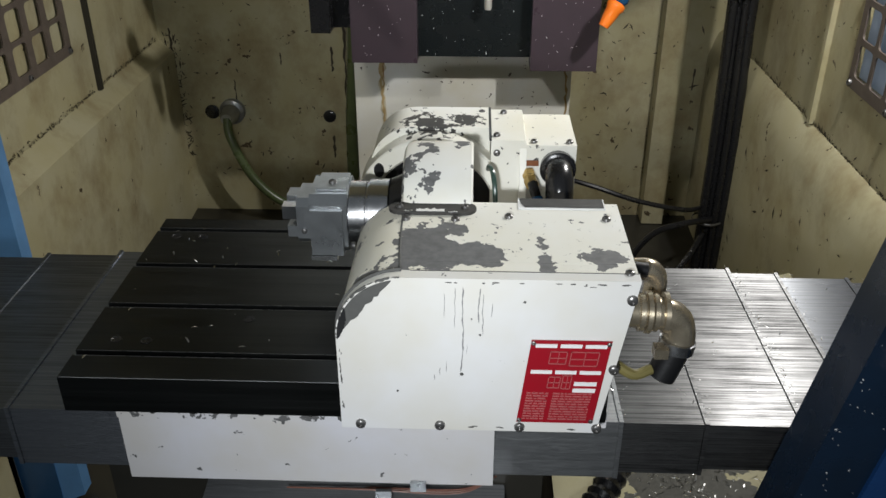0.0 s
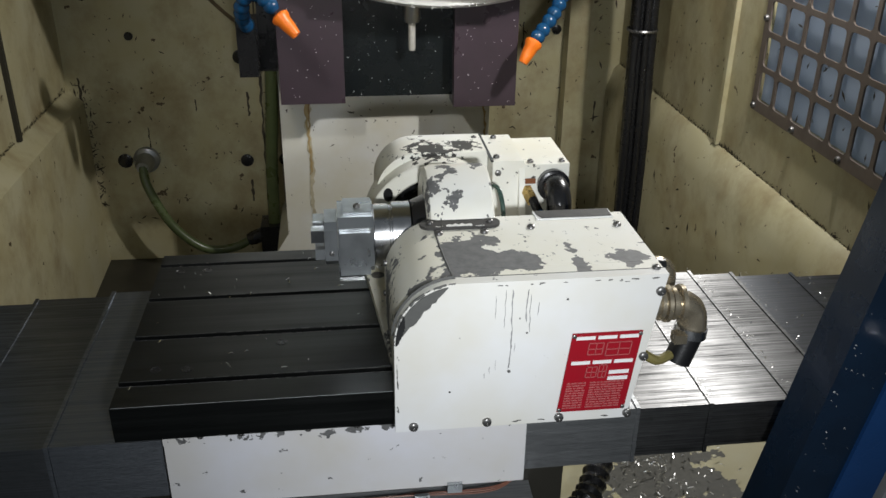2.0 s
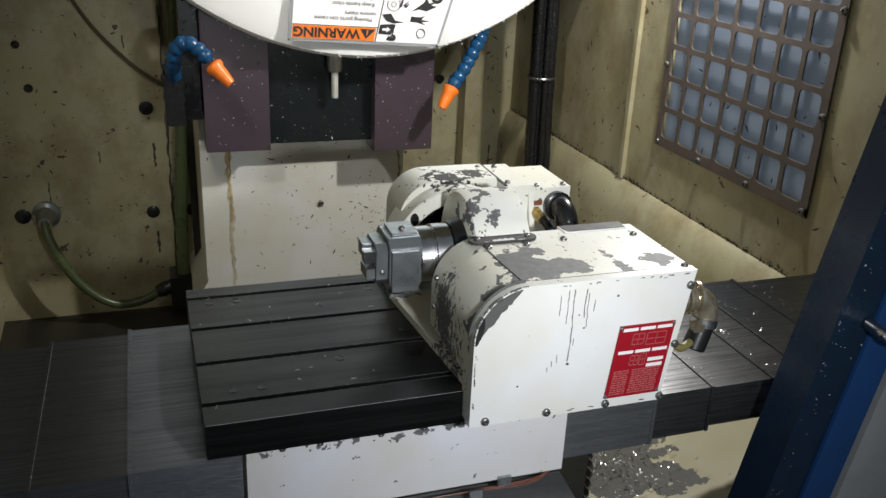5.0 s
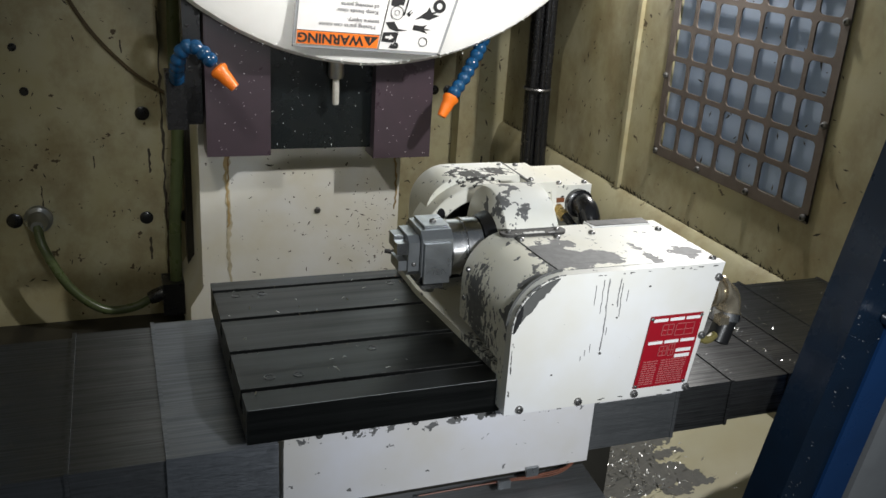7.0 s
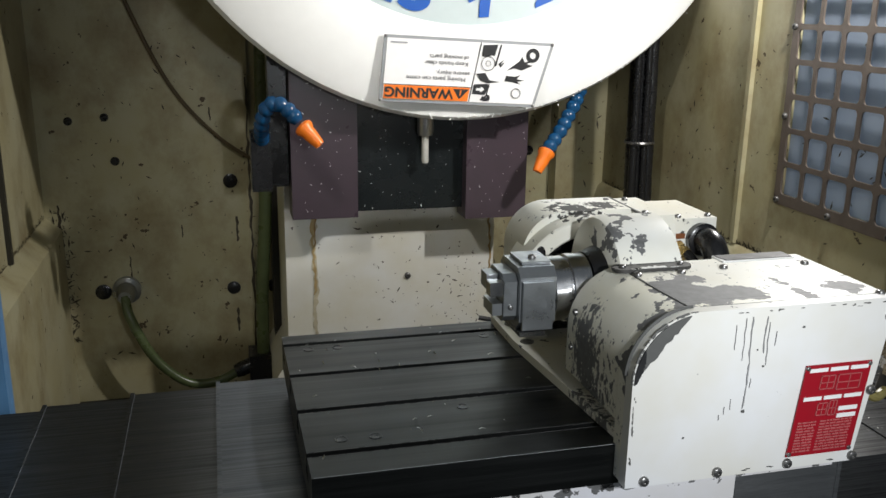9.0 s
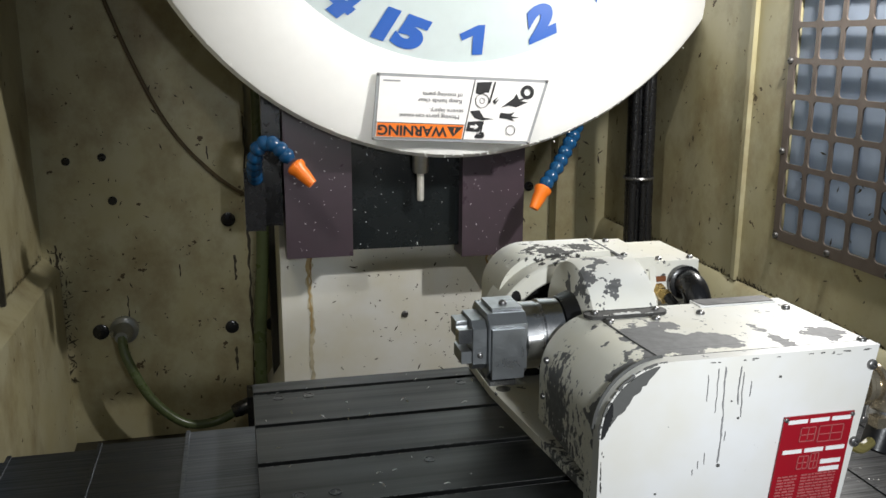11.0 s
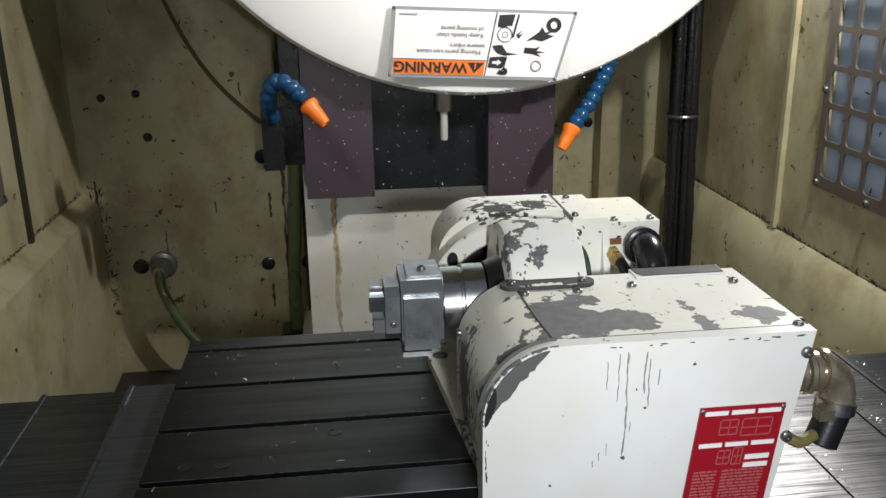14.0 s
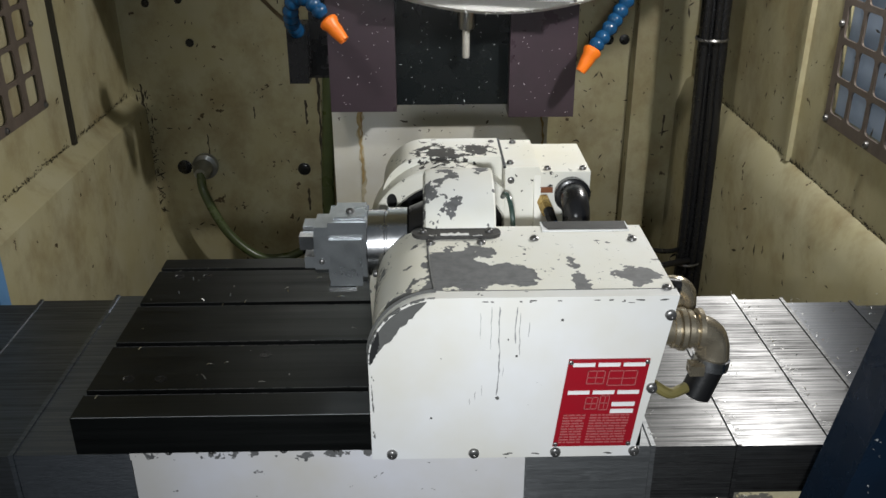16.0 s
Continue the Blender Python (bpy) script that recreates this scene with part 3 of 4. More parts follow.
for u in (-0.01, 1.01):
    for v in (-0.025, 1.025):
        x, z = on_sign(u, v)
        bolt(sign, x, SY + 0.001, z, (0, -1, 0), 0.8)

settle(0.07, 0.050, -0.012, "tool_turret", "warning_sign")

# spindle with its tool
spx, spy = 0.006, 2.33
spi = thing("spindle", (spx, spy, 0.93), "steel spindle nose holding a slender end mill", "spindle")
part("spindle_nose", lathe([(0.050, 1.30), (0.050, 1.14), (0.045, 1.13), (0.045, 1.11)], pose(spx, spy, 0), 32), M_STEEL, spi)
part("tool_holder", lathe([(0.045, 1.115), (0.045, 1.095), (0.038, 1.09), (0.040, 1.075), (0.022, 1.068), (0.022, 1.012), (0.019, 1.004)], pose(spx, spy, 0), 28), M_HOLDER, spi)
# lamplight on the mill is put into its pale colour
part("end_mill", lathe([(0.0095, 1.022), (0.0095, 0.936), (0.008, 0.930), (0.0, 0.930)], pose(spx, spy, 0), 16), plain("lamplit_carbide", (0.78, 0.76, 0.70), 0.42, 0.5, 0.2, 90), spi, "carbide end mill, its colour paled for lamplight")

settle(0.037, 0.012, -0.012, "spindle")


def nozzle(path, tip, way, label):
    ob = thing("coolant_nozzle", path[0], label, "coolant nozzle", "coolant nozzles")
    pts = smooth_path(path, 6)
    step = [pts[0]]
    for p in pts:
        if (p - step[-1]).length > 0.019:
            step.append(p)
    for a, b in zip(step, step[1:]):
        d = b - a
        part("hose_link", lathe([(0.014, -0.002), (0.0185, 0.004), (0.0205, 0.012), (0.0175, 0.020), (0.0135, 0.027)], facing(*a, d), 14), M_HOSEBLUE, ob)
    part("orange_tip", lathe([(0.016, -0.066), (0.023, -0.061), (0.0235, -0.053), (0.0185, -0.044), (0.0175, -0.030), (0.0125, 0.0), (0.008, 0.0), (0.008, -0.02)], facing(*tip, way), 18), M_ORANGE, ob, "orange tapered nozzle tip")
    return ob


tl, wl = Vector((-0.305, 2.20, 0.985)), Vector((0.65, -0.30, -0.72)).normalized()
s = tl - wl * 0.066
nozzle([(-0.43, 2.42, 0.95), (-0.435, 2.34, 0.98), (-0.438, 2.27, 1.02), (-0.430, 2.24, 1.065), (-0.405, 2.23, 1.085), (-0.375, 2.22, 1.066), tuple(s)], tl, wl, "blue segmented coolant hose with an orange tip")
tr_, wr = Vector((0.272, 2.26, 0.892)), Vector((-0.50, -0.2, -0.85)).normalized()
s = tr_ - wr * 0.066
nozzle([(0.45, 2.36, 1.26), (0.425, 2.33, 1.16), (0.398, 2.31, 1.085), (0.370, 2.30, 1.035), (0.345, 2.29, 0.995), tuple(s)], tr_, wr, "blue segmented coolant hose with an orange tip, hanging beside the slide")
settle(0.052, -0.020, 0.012, "coolant_nozzle")
part("valve_body", box(-0.411, -0.361, 2.317, 2.387, 0.86, 1.01), M_BLACK, bpy.data.objects["slide_cover"], "oily black valve body", 0.010)

# ---- hoses and cables on the walls ----
hose = thing("coolant_hose", (-0.876, 2.85, 0.46), "sagging translucent green hose between two wall fittings", "hose")
part("hose", tube([(-0.876, 2.80, 0.46), (-0.862, 2.77, 0.40), (-0.80, 2.76, 0.27), (-0.71, 2.76, 0.185), (-0.62, 2.77, 0.175), (-0.545, 2.78, 0.205)], 0.0145, 12), M_GREEN, hose)
part("wall_fitting", lathe([(0.042, 0), (0.042, 0.02), (0.030, 0.028), (0.026, 0.07), (0.018, 0.09)], facing(-0.876, 2.88, 0.46, (0, -1, 0)), 18), M_ALU, hose, "oily metal fitting")
part("end_fitting", lathe([(0.020, -0.02), (0.024, 0.0), (0.024, 0.05), (0.018, 0.06)], facing(-0.545, 2.78, 0.205, (1, 0.1, 0.35)), 14), M_BLACK, hose, "dark hose fitting")
hose = thing("riser_hose", (-0.47, 2.80, 0.26), "upright olive green hose against the back wall", "hose")
part("hose", tube([(-0.475, 2.80, 0.24), (-0.470, 2.80, 0.45), (-0.450, 2.80, 0.75), (-0.45, 2.80, 1.05), (-0.44, 2.80, 1.4)], 0.020, 12), M_GREEN, hose)
part("manifold", box(-0.52, -0.435, 2.76, 2.86, 0.14, 0.25), M_BLACK, hose, "oily black manifold", 0.015)
part("back_strip", box(-0.435, -0.395, 2.80, 2.879, 0.10, 1.2), M_UMBER, hose, "dark strip")
for x, z, r in ((-0.945, 0.455, 0.024), (-0.555, 0.444, 0.021), (-0.43, 0.444, 0.021), (-0.55, 0.79, 0.022), (-1.0, 0.98, 0.012), (-0.90, 0.99, 0.012), (-0.88, 0.86, 0.013), (0.47, 0.86, 0.016), (0.42, 0.86, 0.016)):
    h = thing("wall_plug", (x, 2.88, z), "round black rubber plug in the back wall", "plug", "wall plugs")
    part("plug", lathe([(r, -0.001), (r, 0.004), (r * 0.7, 0.007), (0, 0.007)], facing(x, 2.88, z, (0, -1, 0)), 18), M_BLACK, h)
cable = thing("wall_cable", (-0.60, 2.86, 1.0), "thin brown cable hanging slantwise on the back wall", "cable")
part("cable", tube([(-0.92, 2.86, 1.62), (-0.80, 2.86, 1.28), (-0.70, 2.86, 1.07), (-0.58, 2.86, 0.93), (-0.47, 2.86, 0.85)], 0.0058, 8), plain("brown_cable", (0.10, 0.07, 0.035), 0.5, 0, 0.3, 40), cable)

settle(0.09, -0.055, 0.004, "coolant_hose", "riser_hose", "wall_plug", "wall_cable")

bundle = thing("cable_bundle", (0.70, 2.42, 0.05), "thick black cable bundle hanging down the corner", "cable bundle")
for i, (dx, dy, r) in enumerate(((0, 0, 0.030), (0.024, -0.028, 0.016), (-0.020, -0.026, 0.012), (0.006, -0.040, 0.009))):
    part("cable", tube([(0.705 + dx, 2.42 + dy, 0.08), (0.705 + dx * 1.2, 2.42 + dy, 0.5), (0.695 + dx, 2.42 + dy, 1.0), (0.675 + dx, 2.42 + dy, 2.2)], r, 12, n=10, ripple=0.05 if i in (1, 2) else 0.0), M_BLACK, bundle)
for z in (0.30, 0.95, 1.30):
    part("cable_tie", lathe([(0.043, -0.004), (0.045, 0), (0.043, 0.004)], pose(0.698, 2.405, z), 20, closed=False), M_BOLT, bundle, "grey cable tie")
loop = thing("cable_loop", (0.50, 2.0, 0.1), "thin black cable curling in a loop on the pan", "cable")
part("cable", tube([(0.69, 2.52, 0.31), (0.60, 2.46, 0.325), (0.52, 2.45, 0.30), (0.465, 2.45, 0.22), (0.48, 2.45, 0.145), (0.56, 2.46, 0.125), (0.64, 2.50, 0.20), (0.69, 2.54, 0.28)], 0.009, 8), M_BLACK, loop)
part("cable", tube([(0.20, 2.50, 0.46), (0.33, 2.46, 0.44), (0.46, 2.45, 0.40), (0.60, 2.48, 0.36), (0.68, 2.56, 0.33)], 0.007, 8), M_BLACK, loop)

settle(0.01, -0.14, 0.0, "cable_loop")

# ---- machine table ----
TL, TR2, TF, TB, TT = -0.422, 0.155, 0.813, 1.182, 0.90
SLOTS = (0.858, 0.955, 1.051, 1.149)
table = thing("machine_table", (-0.13, 1.0, 0.856), "dark oiled steel machine table with four T-slots", "machine table")
edges = [TF] + [v for s in SLOTS for v in (s - 0.0042, s + 0.0042)] + [TB]
prof = [(TF, 0.856), (TF, TT)]
for s in SLOTS:
    prof += [(s - 0.0042, TT), (s - 0.0042, TT - 0.014), (s - 0.011, TT - 0.014), (s - 0.011, TT - 0.024), (s + 0.011, TT - 0.024), (s + 0.011, TT - 0.014), (s + 0.0042, TT - 0.014), (s + 0.0042, TT)]
prof += [(TB, TT), (TB, 0.856)]
part("table_plate", prism(prof, "x", TL, TR2), M_TABLE, table, "", 0.0012)
# thin pale bars draw the highlights along the worn slot edges
for s in SLOTS:
    for y in (s - 0.0046, s + 0.0046):
        part("slot_edge", tube([(TL + 0.002, y, TT - 0.0001), (TR2 - 0.3, y, TT - 0.0001), (TR2 - 0.002, y, TT - 0.0001)], 0.00035, 5, n=1), M_BOLT, table, "thin bar for the highlight on the worn slot edge")
part("worn_corner", tube([(TL + 0.002, TF + 0.0008, TT - 0.0004), (TR2 - 0.3, TF + 0.0008, TT - 0.0004), (TR2 - 0.002, TF + 0.0008, TT - 0.0004)], 0.0007, 5, n=1), M_GREY, table, "bright worn front edge")
# holes are flat discs on the table, their inner shade given by black
for x, y in ((-0.350, 0.883), (-0.385, 0.884), (-0.245, 0.930), (-0.355, 1.130), (-0.392, 1.130), (-0.16, 1.13)):
    part("bolt_hole", lathe([(0.0068, -0.001), (0.0068, 0.0006), (0.0052, 0.0006), (0.0048, 0.0001), (0, 0.0001)], pose(x, y, TT), 18), M_BLACK, table, "counterbored hole")
saddle = thing("table_base", (-0.17, 0.95, 0.60), "white painted table base with chipped upper edge", "machine base")
part("apron", box(-0.377, 0.040, 0.835, 1.15, 0.742, 0.8325), M_APRON, saddle, "white chipped front apron", 0.003)
part("ledge", box(-0.377, 0.16, 0.832, 1.15, 0.8325, 0.8555), M_APRON, saddle, "chipped white ledge", 0.003)
for x in (-0.335, -0.29, -0.215, -0.16, -0.115):
    bolt(saddle, x, 0.832, 0.844, (0, -1, 0), 0.8)
part("casting", box(-0.42, 0.10, 0.87, 1.15, 0.30, 0.742), M_UMBER, saddle, "dark casting under the table")
part("front_plate", prism([(0.77, 0.68), (0.77, 0.700), (0.868, 0.712), (0.868, 0.68)], "x", -0.30, 0.055), M_SHELL, saddle, "grey sheet metal guard", 0.002)
for x in (-0.085, -0.045):
    part("index_mark", box(x - 0.009, x + 0.009, 0.829, 0.8335, 0.735, 0.748) if x > -0.06 else box(x - 0.009, x + 0.009, 0.829, 0.8335, 0.722, 0.734), M_ALU, saddle, "small metal index plate", 0.001)
for k in range(3):
    part("wire", tube([(-0.20 + 0.05 * k, 0.845, 0.722), (-0.10, 0.838 + 0.006 * k, 0.728 - 0.004 * k), (0.0, 0.842, 0.722 + 0.003 * k), (0.045, 0.86, 0.733)], 0.0010, 6), M_COPPER, saddle, "copper coloured wire")


# ---- telescopic covers ----
def way_cover(x0, x1, k, label, material, group):
    """One shell of a telescopic way cover: top and front sheet with a folded lip."""
    d = 0.004 * k
    ob = thing("way_cover", ((x0 + x1) / 2, 0.85, 0.76), label, "way cover", group)
    z = 0.832 - d
    part("shell", prism([(0.843 + d, 0.752 + d), (0.843 + d, z), (1.205 - d, z), (1.205 - d, 0.752), (1.201 - d, 0.752), (1.201 - d, z - 0.004), (0.847 + d, z - 0.004), (0.847 + d, 0.752 + d)], "x", x0, x1), material, ob, "", 0.0015)
    e = x1 if x1 > 0.1 else x0
    part("lip", prism([(0.841 + d, 0.752 + d), (0.841 + d, z + 0.002), (1.206 - d, z + 0.002), (1.206 - d, z - 0.002), (0.845 + d, z - 0.002), (0.845 + d, 0.752 + d)], "x", e - 0.003, e + 0.002), material, ob, "folded wiper lip")
    return ob


for k, (a, b, m) in enumerate(((0.040, 0.179, M_SHELL), (0.150, 0.274, M_COVER), (0.250, 0.381, M_COVER), (0.360, 0.450, M_COVER), (0.43, 0.55, M_DARKCOVER), (0.53, 0.735, M_DARKCOVER))):
    way_cover(a, b, k, "brushed steel telescopic cover shell beside the table", m, "telescopic cover shells")
for k, (a, b) in enumerate(((-0.506, -0.381), (-0.614, -0.49), (-0.720, -0.60), (-0.83, -0.70), (-0.95, -0.81))):
    way_cover(a, b, k, "dark oily steel telescopic cover shell beside the table", M_SHEENSHELL if k == 0 else M_DARKCOVER, "telescopic cover shells")

# ---- rotary unit ----
rot = thing("rotary_table_unit", (0.0, 0.95, 0.90), "cream painted tilting rotary unit, paint chipped, with red data plate", "rotary table")
part("base_plate", prism([(-0.114, 0.826), (0.135, 0.826), (0.135, 1.175), (-0.136, 1.175), (-0.136, 1.08)], "z", 0.9005, 0.911), M_HOUSING, rot, "cream base flange", 0.002)
for y in (1.085, 1.02):
    part("flange_hole", lathe([(0.009, 0.0003), (0.009, 0.001), (0.006, 0.001), (0.0055, -0.005), (0, -0.005)], pose(-0.121, y + 0.05, 0.911), 18), M_BOLT, rot, "counterbored hole")


def housing_profile(grow=0.0):
    r = 0.066 + grow
    return [(0.140 + grow, 0.8665 - grow)] + [(0.168 + grow, 1.045 + grow)] + [(-0.118 + 0.066 + q[0], 1.045 - 0.066 + q[1]) for q in arc(0, 0, r, 90, 180, 12)] + [(-0.118 - grow, 0.8665 - grow)]


# the housing steps back over the table's front edge
part("housing", prism(housing_profile(), "y", 0.800, 0.818), M_HOUSING, rot)
top = [(0.168, 1.045)] + [(-0.118 + 0.066 + q[0], 1.045 - 0.066 + q[1]) for q in arc(0, 0, 0.066, 90, 180, 12)] + [(-0.118, 0.926), (0.149, 0.926)]
part("housing_body", prism(top, "y", 0.8185, 0.950), M_HOUSING, rot, "", 0.003)
part("front_cover", prism(housing_profile(0.0008), "y", 0.785, 0.7995), M_COOLFACE, rot, "cream front cover with scratches", 0.0025)
rim = [(-0.118 + 0.066 + q[0], 1.045 - 0.066 + q[1]) for q in arc(0, 0, 0.0672, 92, 178, 14)]
part("worn_edge", tube([(x, 0.7990, z) for x, z in rim], 0.0022, 6, n=1), M_PRIMER, rot, "bare worn edge")
wear = random.Random(21)


def crescent(a0, a1, depth, r=0.0650, n=18):
    """A ragged sickle of bare primer along the rounded corner of the front cover."""
    out = arc(0, 0, r, a0, a1, n)
    ins = []
    for i in range(n + 1):
        k = i / n
        d = depth * math.sin(math.pi * k) ** 0.7 * wear.uniform(0.78, 1.05) + 0.0006
        a = radians(a1 + (a0 - a1) * k)
        ins.append(((r - d) * math.cos(a), (r - d) * math.sin(a)))
    return [(-0.052 + x, 0.979 + z) for x, z in out + ins]


part("bare_patch", prism(crescent(100, 176, 0.016), "y", 0.7835, 0.7846), M_PRIMER, rot, "bare grey primer along the rounded corner", smooth=False)
part("bare_patch", prism(crescent(150, 182, 0.007, 0.0655), "y", 0.7832, 0.7840), M_INK, rot, "dark bare metal along the corner", smooth=False)
for a0, a1, w in ((93, 99, 0.0010), (101, 113, 0.0014), (116, 120, 0.0009), (122, 139, 0.0016), (141, 147, 0.0011), (150, 163, 0.0015), (165, 168, 0.0009), (170, 182, 0.0014)):
    mid = [(-0.052 + q[0], 0.7859 + wear.uniform(-0.0004, 0.0006), 0.979 + q[1]) for q in arc(0, 0, 0.0664, a0, a1, 6)]
    part("edge_wear", tube(mid, w, 6, n=1), M_PRIMER, rot, "paint rubbed off along the rim")
part("housing_ridge", tube([(-0.056, 0.803, 1.0448), (-0.060, 0.86, 1.0446), (-0.063, 0.945, 1.0440)], 0.0012, 6), M_PRIMER, rot, "worn ridge")
for x, z in ((-0.099, 0.872), (-0.018, 0.872), (0.063, 0.872), (0.141, 0.872), (0.152, 0.946), (0.162, 1.026)):
    bolt(rot, x, 0.785, z, (0, -1, 0))
for x, y in ((-0.058, 0.908), (-0.006, 0.907), (0.050, 0.915), (0.152, 0.912), (0.160, 0.800)):
    bolt(rot, x, y, 1.045, (0, 0, 1), 0.9)
for y, z in ((0.930, 1.000), (0.936, 0.957), (0.930, 0.905), (0.880, 0.935)):
    bolt(rot, -0.118, y, z, (-1, 0, 0), 0.7)
panel_ = part("raised_panel", box(0.061, 0.154, 0.934, 0.958, 0.93, 1.0465), M_COOLFACE, rot, "raised rear panel with a worn dark top", 0.002)
part("bare_top", prism([(0.068, 0.9362), (0.092, 0.9368), (0.120, 0.9360), (0.1525, 0.9365), (0.1525, 0.9570), (0.0625, 0.9570), (0.0640, 0.9450)], "z", 1.0466, 1.0472), M_FLANGE, panel_, "bare dark primer", smooth=False)
flange_ = part("black_flange", prism(arc(-0.066, 0.929, 0.012, 90, 270, 6) + arc(0.004, 0.929, 0.012, -90, 90, 6), "z", 1.045, 1.0488), M_FLANGE, rot, "dark oblong flange with paint left in the middle", 0.0008)
flake = random.Random(77)
for x0, x1, y0, y1 in ((-0.048, -0.018, 0.9180, 0.9262), (-0.014, -0.004, 0.9172, 0.9205), (-0.060, -0.052, 0.9180, 0.9215)):
    low = [(x0 + (x1 - x0) * i / 8, y0 + flake.uniform(0, 0.0012)) for i in range(9)]
    high = [(x0 + (x1 - x0) * i / 8, y1 - flake.uniform(0, 0.0045)) for i in range(8, -1, -1)]
    part("paint_remnant", prism(low + high, "z", 1.0489, 1.0494), M_COOLFACE, flange_, "cream paint left on the flange", smooth=False)
for x in (-0.066, 0.004):
    bolt(rot, x, 0.929, 1.0488, (0, 0, 1), 0.7)

# chipped paint along the edges of the front cover
def edge_chips(bm, count, place, seed):
    r = random.Random(seed)
    for _ in range(count):
        x, z, horizontal = place(r)
        a, b = r.uniform(0.0008, 0.0042), r.uniform(0.0003, 0.0009)
        if not horizontal:
            a, b = b, a
        ring = [(x + a * math.cos(t) * r.uniform(0.6, 1.1), z + b * math.sin(t) * r.uniform(0.5, 1.2)) for t in (0.1, 0.9, 1.7, 2.5, 3.3, 4.1, 4.9, 5.7)]
        lo = [bm.verts.new((p, 0.7848, q)) for p, q in ring]
        hi = [bm.verts.new((p, 0.7842, q)) for p, q in ring]
        bm.faces.new(hi)
        for k in range(8):
            bm.faces.new((lo[k], lo[(k + 1) % 8], hi[(k + 1) % 8], hi[k]))


bm = bmesh.new()
edge_chips(bm, 16, lambda r: (r.uniform(-0.045, 0.163), 1.0425 - abs(r.gauss(0, 0.0012)), True), 41)
edge_chips(bm, 16, lambda r: (-0.1165 + abs(r.gauss(0, 0.001)), r.uniform(0.87, 0.975), False), 42)
edge_chips(bm, 10, lambda r: (r.uniform(-0.108, 0.138), 0.8695 + abs(r.gauss(0, 0.001)), True), 43)
tagged(part("edge_chips", bm, M_PRIMER, rot, smooth=False), "small chips in the paint along the cover edges", kind="stuff")
part("cover_joint", tube([(-0.046, 0.7992, 1.0452), (0.06, 0.7992, 1.0452), (0.168, 0.7992, 1.0452)], 0.0009, 6, n=1), M_INK, rot, "dark joint behind the front cover")

# scratches on the front cover
for x, z0, z1, w in ((-0.004, 0.992, 1.036, 0.0005), (0.003, 0.940, 1.037, 0.0015), (0.020, 0.998, 1.036, 0.0016), (0.0235, 0.985, 1.030, 0.0007), (-0.013, 1.004, 1.030, 0.0004), (0.031, 1.005, 1.020, 0.0005), (-0.018, 0.936, 0.944, 0.0004), (-0.012, 0.940, 0.952, 0.0004), (-0.023, 0.930, 0.936, 0.0005), (0.008, 0.962, 0.972, 0.0005)):
    n = max(3, int((z1 - z0) / 0.004))
    mid, wide = x, []
    for i in range(n + 1):
        mid += wear.uniform(-0.0006, 0.0007)
        wide.append((mid, z0 + (z1 - z0) * i / n, w * wear.uniform(0.15, 1.0) * (0.2 if i in (0, n) else 1.0)))
    part("scratch", prism([(p - k / 2, z) for p, z, k in wide] + [(p + k / 2 + 0.0001, z) for p, z, k in wide[::-1]], "y", 0.7836, 0.7845), M_SCRATCH, rot, "dark scratch", smooth=False)
for x, z, r in ((0.004, 0.937, 0.0022), (0.0125, 1.002, 0.0010), (0.021, 0.984, 0.0013), (0.062, 1.022, 0.0014), (-0.06, 0.915, 0.0012)):
    part("paint_chip", prism([(x + r * wear.uniform(0.6, 1.2) * math.cos(a), z + r * wear.uniform(0.6, 1.2) * math.sin(a)) for a in (0, 0.9, 1.8, 2.7, 3.6, 4.5, 5.4)], "y", 0.7836, 0.7845), M_PRIMER, rot, "small chip in the paint", smooth=False)

# red data plate
plate = part("data_plate", prism([(0.0595, 0.880), (0.1360, 0.880), (0.1475, 0.980), (0.0705, 0.980)], "y", 0.7825, 0.7838), M_RED, rot, "red data plate with pale lettering")


def on_plate(u, v):
    """A place on the plate, u across and v down, both 0 to 1."""
    z = 0.980 - 0.100 * v
    return 0.0705 - 0.011 * v + (0.0770 - 0.0005 * v) * u, z


def plate_bar(u0, u1, v0, v1, material, name="lettering"):
    a, b, c, d = on_plate(u0, v0), on_plate(u1, v0), on_plate(u1, v1), on_plate(u0, v1)
    part(name, prism([a, b, c, d], "y", 0.7816, 0.7824), material, plate)


for u in (0.06, 0.37, 0.68):
    plate_bar(u, u + 0.27, 0.035, 0.075, M_WHITE)
    plate_bar(u, u + 0.27, 0.345, 0.385, M_WHITE)
for v in (0.48, 0.56):
    plate_bar(0.64, 0.93, v, v + 0.045, M_WHITE)
rng = random.Random(3)
for v0, rows_, us in ((0.62, 11, ((0.06, 0.34), (0.40, 0.90))),):
    for i in range(rows_):
        for u0, u1 in us:
            u = u0
            while u < u1 - 0.02:
                w = rng.uniform(0.03, 0.12)
                plate_bar(u, min(u + w, u1), v0 + i * 0.032, v0 + i * 0.032 + 0.014, M_PINK)
                u += w + 0.015
for u0, u1, v0, v1 in ((0.26, 0.48, 0.12, 0.27), (0.52, 0.88, 0.12, 0.29), (0.30, 0.46, 0.42, 0.56), (0.48, 0.60, 0.40, 0.57)):
    for a in ((u0, u1, v0, v0 + 0.008), (u0, u1, v1 - 0.008, v1), (u0, u0 + 0.01, v0, v1), (u1 - 0.01, u1, v0, v1), ((u0 + u1) / 2, (u0 + u1) / 2 + 0.008, v0, v1), (u0, u1, (v0 + v1) / 2, (v0 + v1) / 2 + 0.007)):
        plate_bar(*a, M_PINK, "diagram_line")
